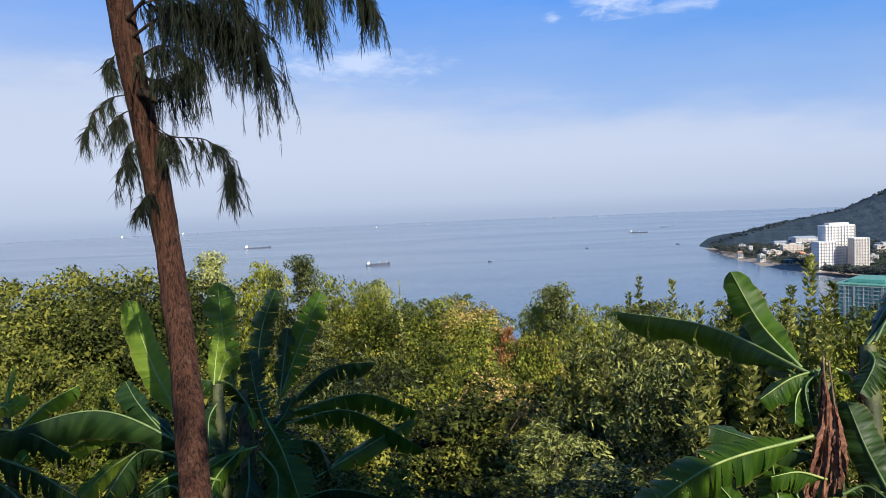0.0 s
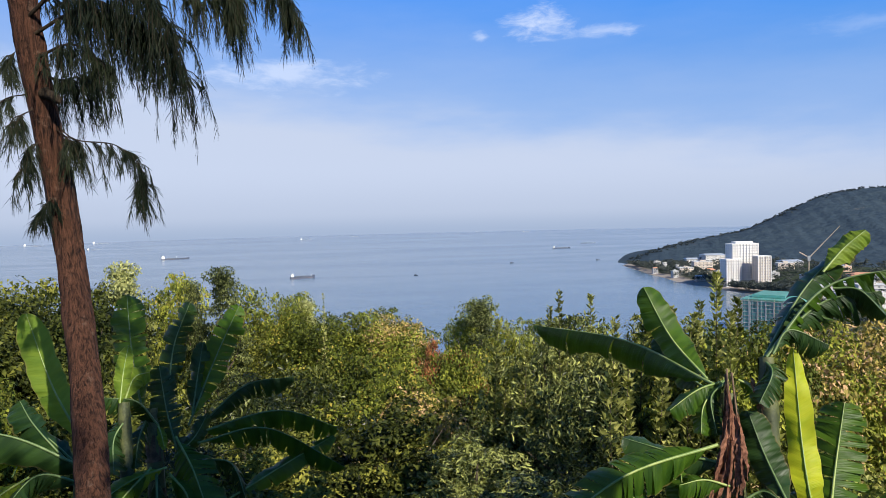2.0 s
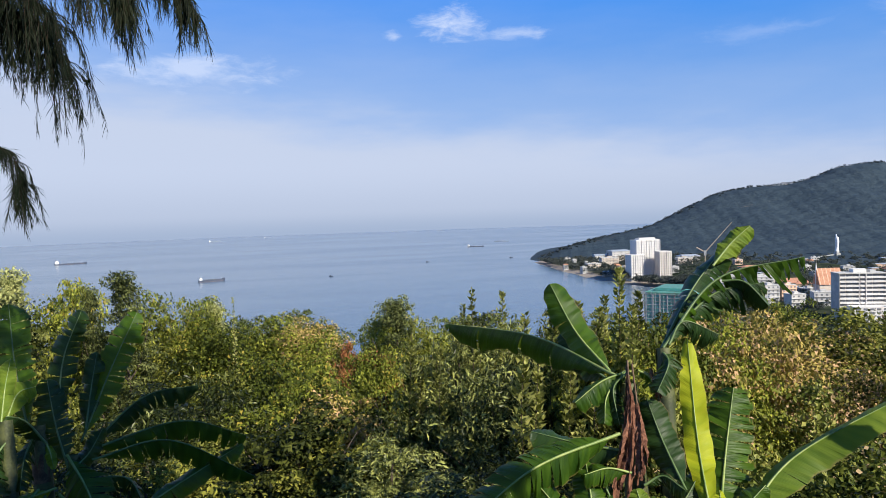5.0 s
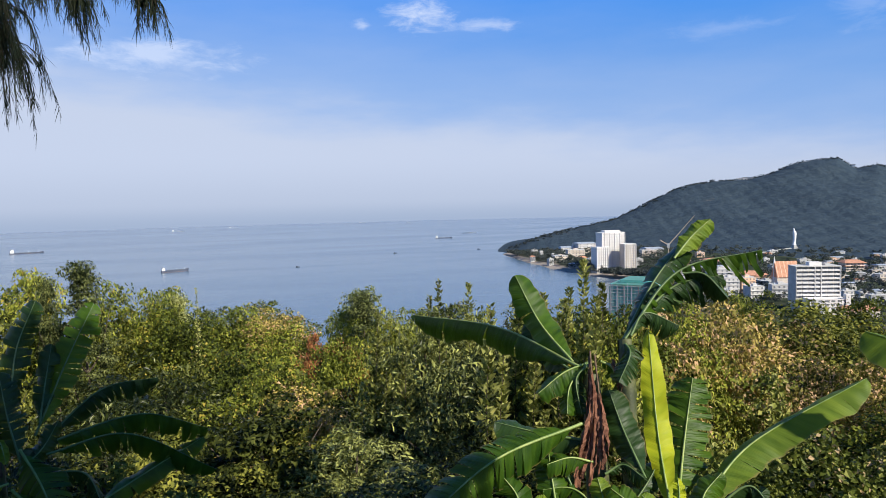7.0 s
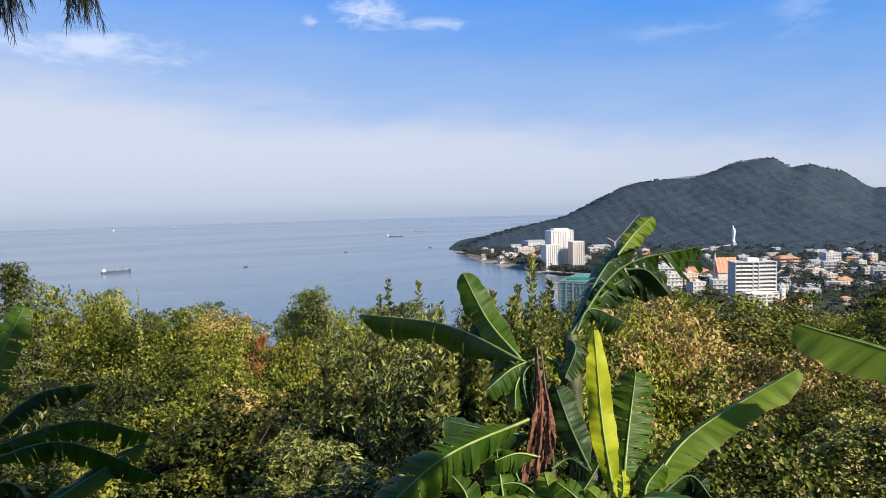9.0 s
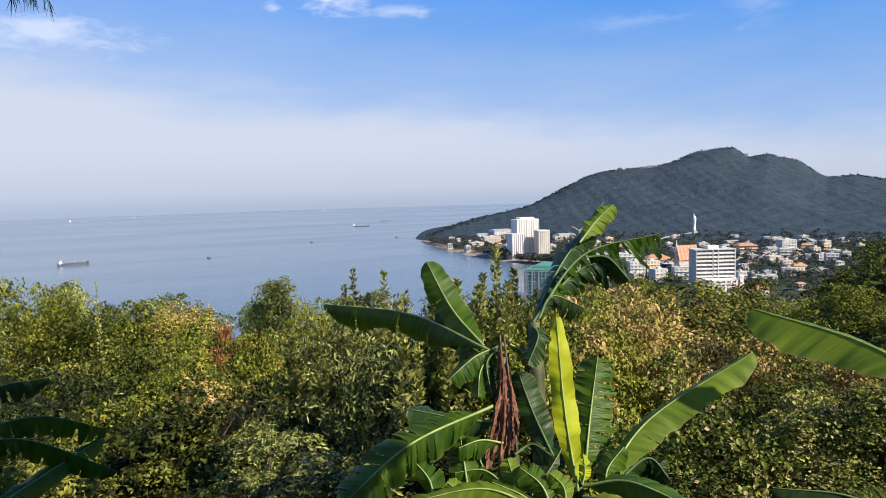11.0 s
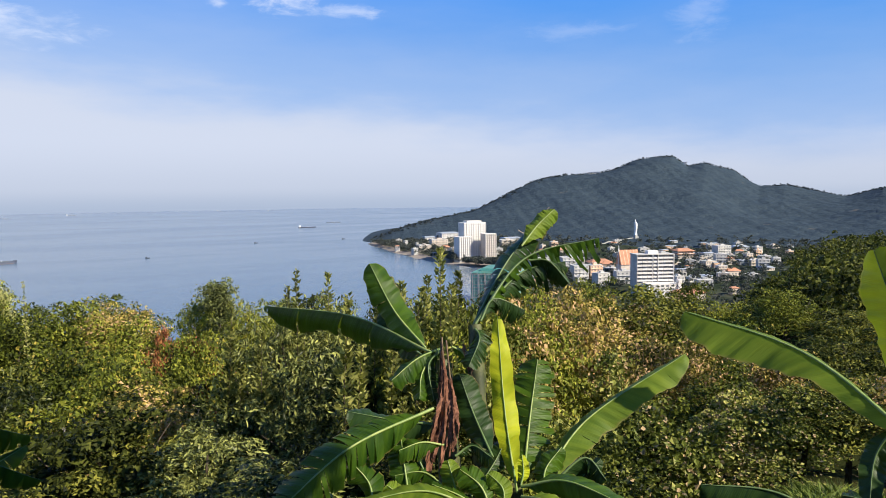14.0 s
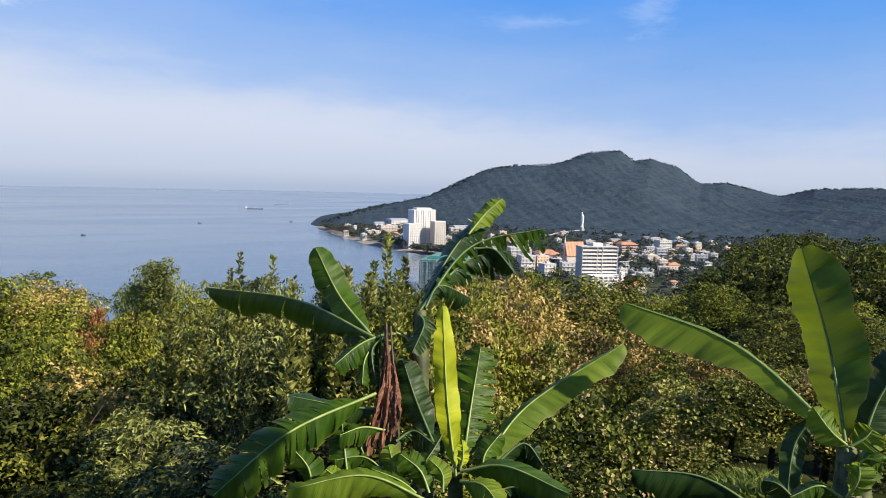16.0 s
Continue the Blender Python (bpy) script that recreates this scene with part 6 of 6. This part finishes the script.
def hill_crowns():
    """Tree crowns that roughen the hill's crest and flanks."""
    rng = np.random.RandomState(17)
    heads, way, high = zip(*RIDGE)
    vs, fs, n = [], [], 0
    for k in range(900):
        az = rng.uniform(22, 72)
        at = float(np.interp(az, heads, way))
        d = at - abs(rng.normal()) * 25
        p = compass(az, d, 0)
        g = float(hill_height(np.array([p.x]), np.array([p.y]))[0])
        if g < 4:
            continue
        r = rng.uniform(1.6, 3.4)
        c = rng.normal(size=(4, 3)) * r * 0.4 + np.array([p.x, p.y, g + r * 0.4])
        v, f = leaf_cloud(rng, c, r * 0.6, 22, 1.6, 1.2, None, "", 0.4, fine=True)
        vs.append(v), fs.append(f + n)
        n += len(v)
    put("hill_trees", mesh_from("hill_trees", np.concatenate(vs), np.concatenate(fs), LEAF_HILL), label="haze-tinted tree crowns covering the far hill", category="trees", kind="stuff")


# crowns carry the same haze tint in their colour as the hill
LEAF_HILL = foliage("leaves_hill_hazed", rgb(0.066, 0.090, 0.104), rgb(0.040, 0.054, 0.062), rgb(0.044, 0.058, 0.064), patch=0.02, pass_light=0.05)
hill_crowns()


def cargo_ship(az, d, length, turn, hull_mat, label, laden=0.5, bridge=True):
    p = compass(az, d, 0)
    t = thing("cargo_ship", Matrix.Translation(p) @ pose(0, 0, 0, 0, 0, -az + turn), label, "ship", "ships at anchor")
    b, h = length * 0.075, length * 0.055 * (1.6 - laden)
    bm = bmesh.new()
    rings = []
    for u, wide, sheer in ((-0.5, 0.7, 1.0), (-0.47, 0.95, 0.95), (-0.3, 1.0, 0.9), (0.25, 1.0, 0.9), (0.40, 0.8, 1.05), (0.47, 0.42, 1.3), (0.515, 0.04, 1.5)):
        x = u * length
        low = x - (0.03 * length if u > 0.46 else 0)
        rings.append([bm.verts.new(q) for q in ((low, -b * wide * 0.9, -1.5), (x, -b * wide, h * sheer), (x, b * wide, h * sheer), (low, b * wide * 0.9, -1.5))])
    for r, s in zip(rings, rings[1:]):
        for i in range(4):
            bm.faces.new((r[i], s[i], s[(i + 1) % 4], r[(i + 1) % 4]))
    bm.faces.new(rings[0]), bm.faces.new(rings[-1][::-1])
    hull = part("hull", bm, hull_mat, t)
    part("boot_top", one_box(-0.47 * length, 0.40 * length, -b * 0.965, b * 0.965, -0.5, h * 0.16), HULL_RED, hull)
    for k in range(4):
        x = (-0.22 + 0.15 * k) * length
        part("hatch", one_box(x - 0.06 * length, x + 0.06 * length, -b * 0.7, b * 0.7, h * 0.88, h * 1.12, 0.1), DECK, hull)
    part("forecastle", one_box(0.40 * length, 0.455 * length, -b * 0.55, b * 0.55, h * 0.9, h * 1.5, 0.1), hull_mat, hull)
    if bridge:
        house_ob = part("deckhouse", one_box(-0.47 * length, -0.36 * length, -b * 0.8, b * 0.8, h * 0.85, h * 0.85 + length * 0.075, 0.15), SHIP_WHITE, t)
        part("bridge", one_box(-0.45 * length, -0.37 * length, -b * 0.98, b * 0.98, h * 0.85 + length * 0.075, h * 0.85 + length * 0.105, 0.15), SHIP_WHITE, house_ob)
        part("funnel", one_box(-0.465 * length, -0.44 * length, -b * 0.2, b * 0.2, h * 0.85 + length * 0.075, h * 0.85 + length * 0.135, 0.1), HULL_BLUE, house_ob)
        part("mast", one_box(-0.40 * length, -0.395 * length, -0.15, 0.15, h + length * 0.1, h + length * 0.15), SHIP_WHITE, house_ob)
    for x in (0.05, 0.36):
        part("mast", one_box(x * length - 0.18, x * length + 0.18, -0.18, 0.18, h * 0.9, h + length * 0.07), SHIP_WHITE, hull)


cargo_ship(-5.8, 1200, 45, 12, HULL_BLUE, "blue-grey cargo ship with white deckhouse at anchor", 0.2)
cargo_ship(-16.0, 2105, 80, 3, HULL_BLUE, "long low dark cargo ship with white deckhouse", 0.9)
cargo_ship(16.9, 2080, 54, -4, HULL_BLUE, "small cargo ship with a tall white deckhouse", 0.9)
cargo_ship(19.2, 2440, 54, 0, HULL_PALE, "flat grey barge without deckhouse", 0.9, False)
cargo_ship(-25.8, 4500, 105, 2, HULL_PALE, "pale cargo ship far out in the haze", 0.9)
cargo_ship(-21.8, 3330, 60, 4, HULL_PALE, "pale cargo ship far out in the haze", 0.8)
cargo_ship(-21.3, 4600, 100, -3, HULL_PALE, "pale cargo ship far out in the haze", 0.9)
cargo_ship(-5.4, 3850, 66, 3, HULL_PALE, "pale ship far out in the haze", 0.8)
cargo_ship(-1.1, 4300, 48, 5, HULL_PALE, "pale ship far out in the haze", 0.8)
cargo_ship(9.8, 4750, 46, 0, HULL_PALE, "pale ship far out in the haze", 0.7)
cargo_ship(13.9, 4500, 40, 8, HULL_PALE, "pale ship far out in the haze", 0.7)
cargo_ship(-30.7, 1270, 84, 6, HULL_PALE, "large grey ship half hidden by the trees", 0.3, False)


def fishing_boat(az, d, length, turn):
    p = compass(az, d, 0)
    t = thing("fishing_boat", Matrix.Translation(p) @ pose(0, 0, 0, 0, 0, -az + turn), "small dark wooden fishing boat on the bay", "boat", "fishing boats")
    bm = bmesh.new()
    rings = []
    for u, wide, up in ((-0.5, 0.7, 1.1), (-0.2, 1.0, 0.9), (0.2, 0.95, 1.0), (0.5, 0.08, 1.6)):
        x, b = u * length, length * 0.14 * wide
        rings.append([bm.verts.new(q) for q in ((x, -b * 0.6, -0.4), (x, -b, up), (x, b, up), (x, b * 0.6, -0.4))])
    for r, s in zip(rings, rings[1:]):
        for i in range(4):
            bm.faces.new((r[i], s[i], s[(i + 1) % 4], r[(i + 1) % 4]))
    bm.faces.new(rings[0]), bm.faces.new(rings[-1][::-1])
    part("hull", bm, HULL_BLUE, t)
    part("cabin", one_box(-0.35 * length, -0.05 * length, -0.09 * length, 0.09 * length, 0.8, 2.4, 0.1), DECK, t)


fishing_boat(12.6, 1436, 9, 20)
fishing_boat(4.1, 1167, 8, -30)
fishing_boat(20.0, 1500, 8, 10)
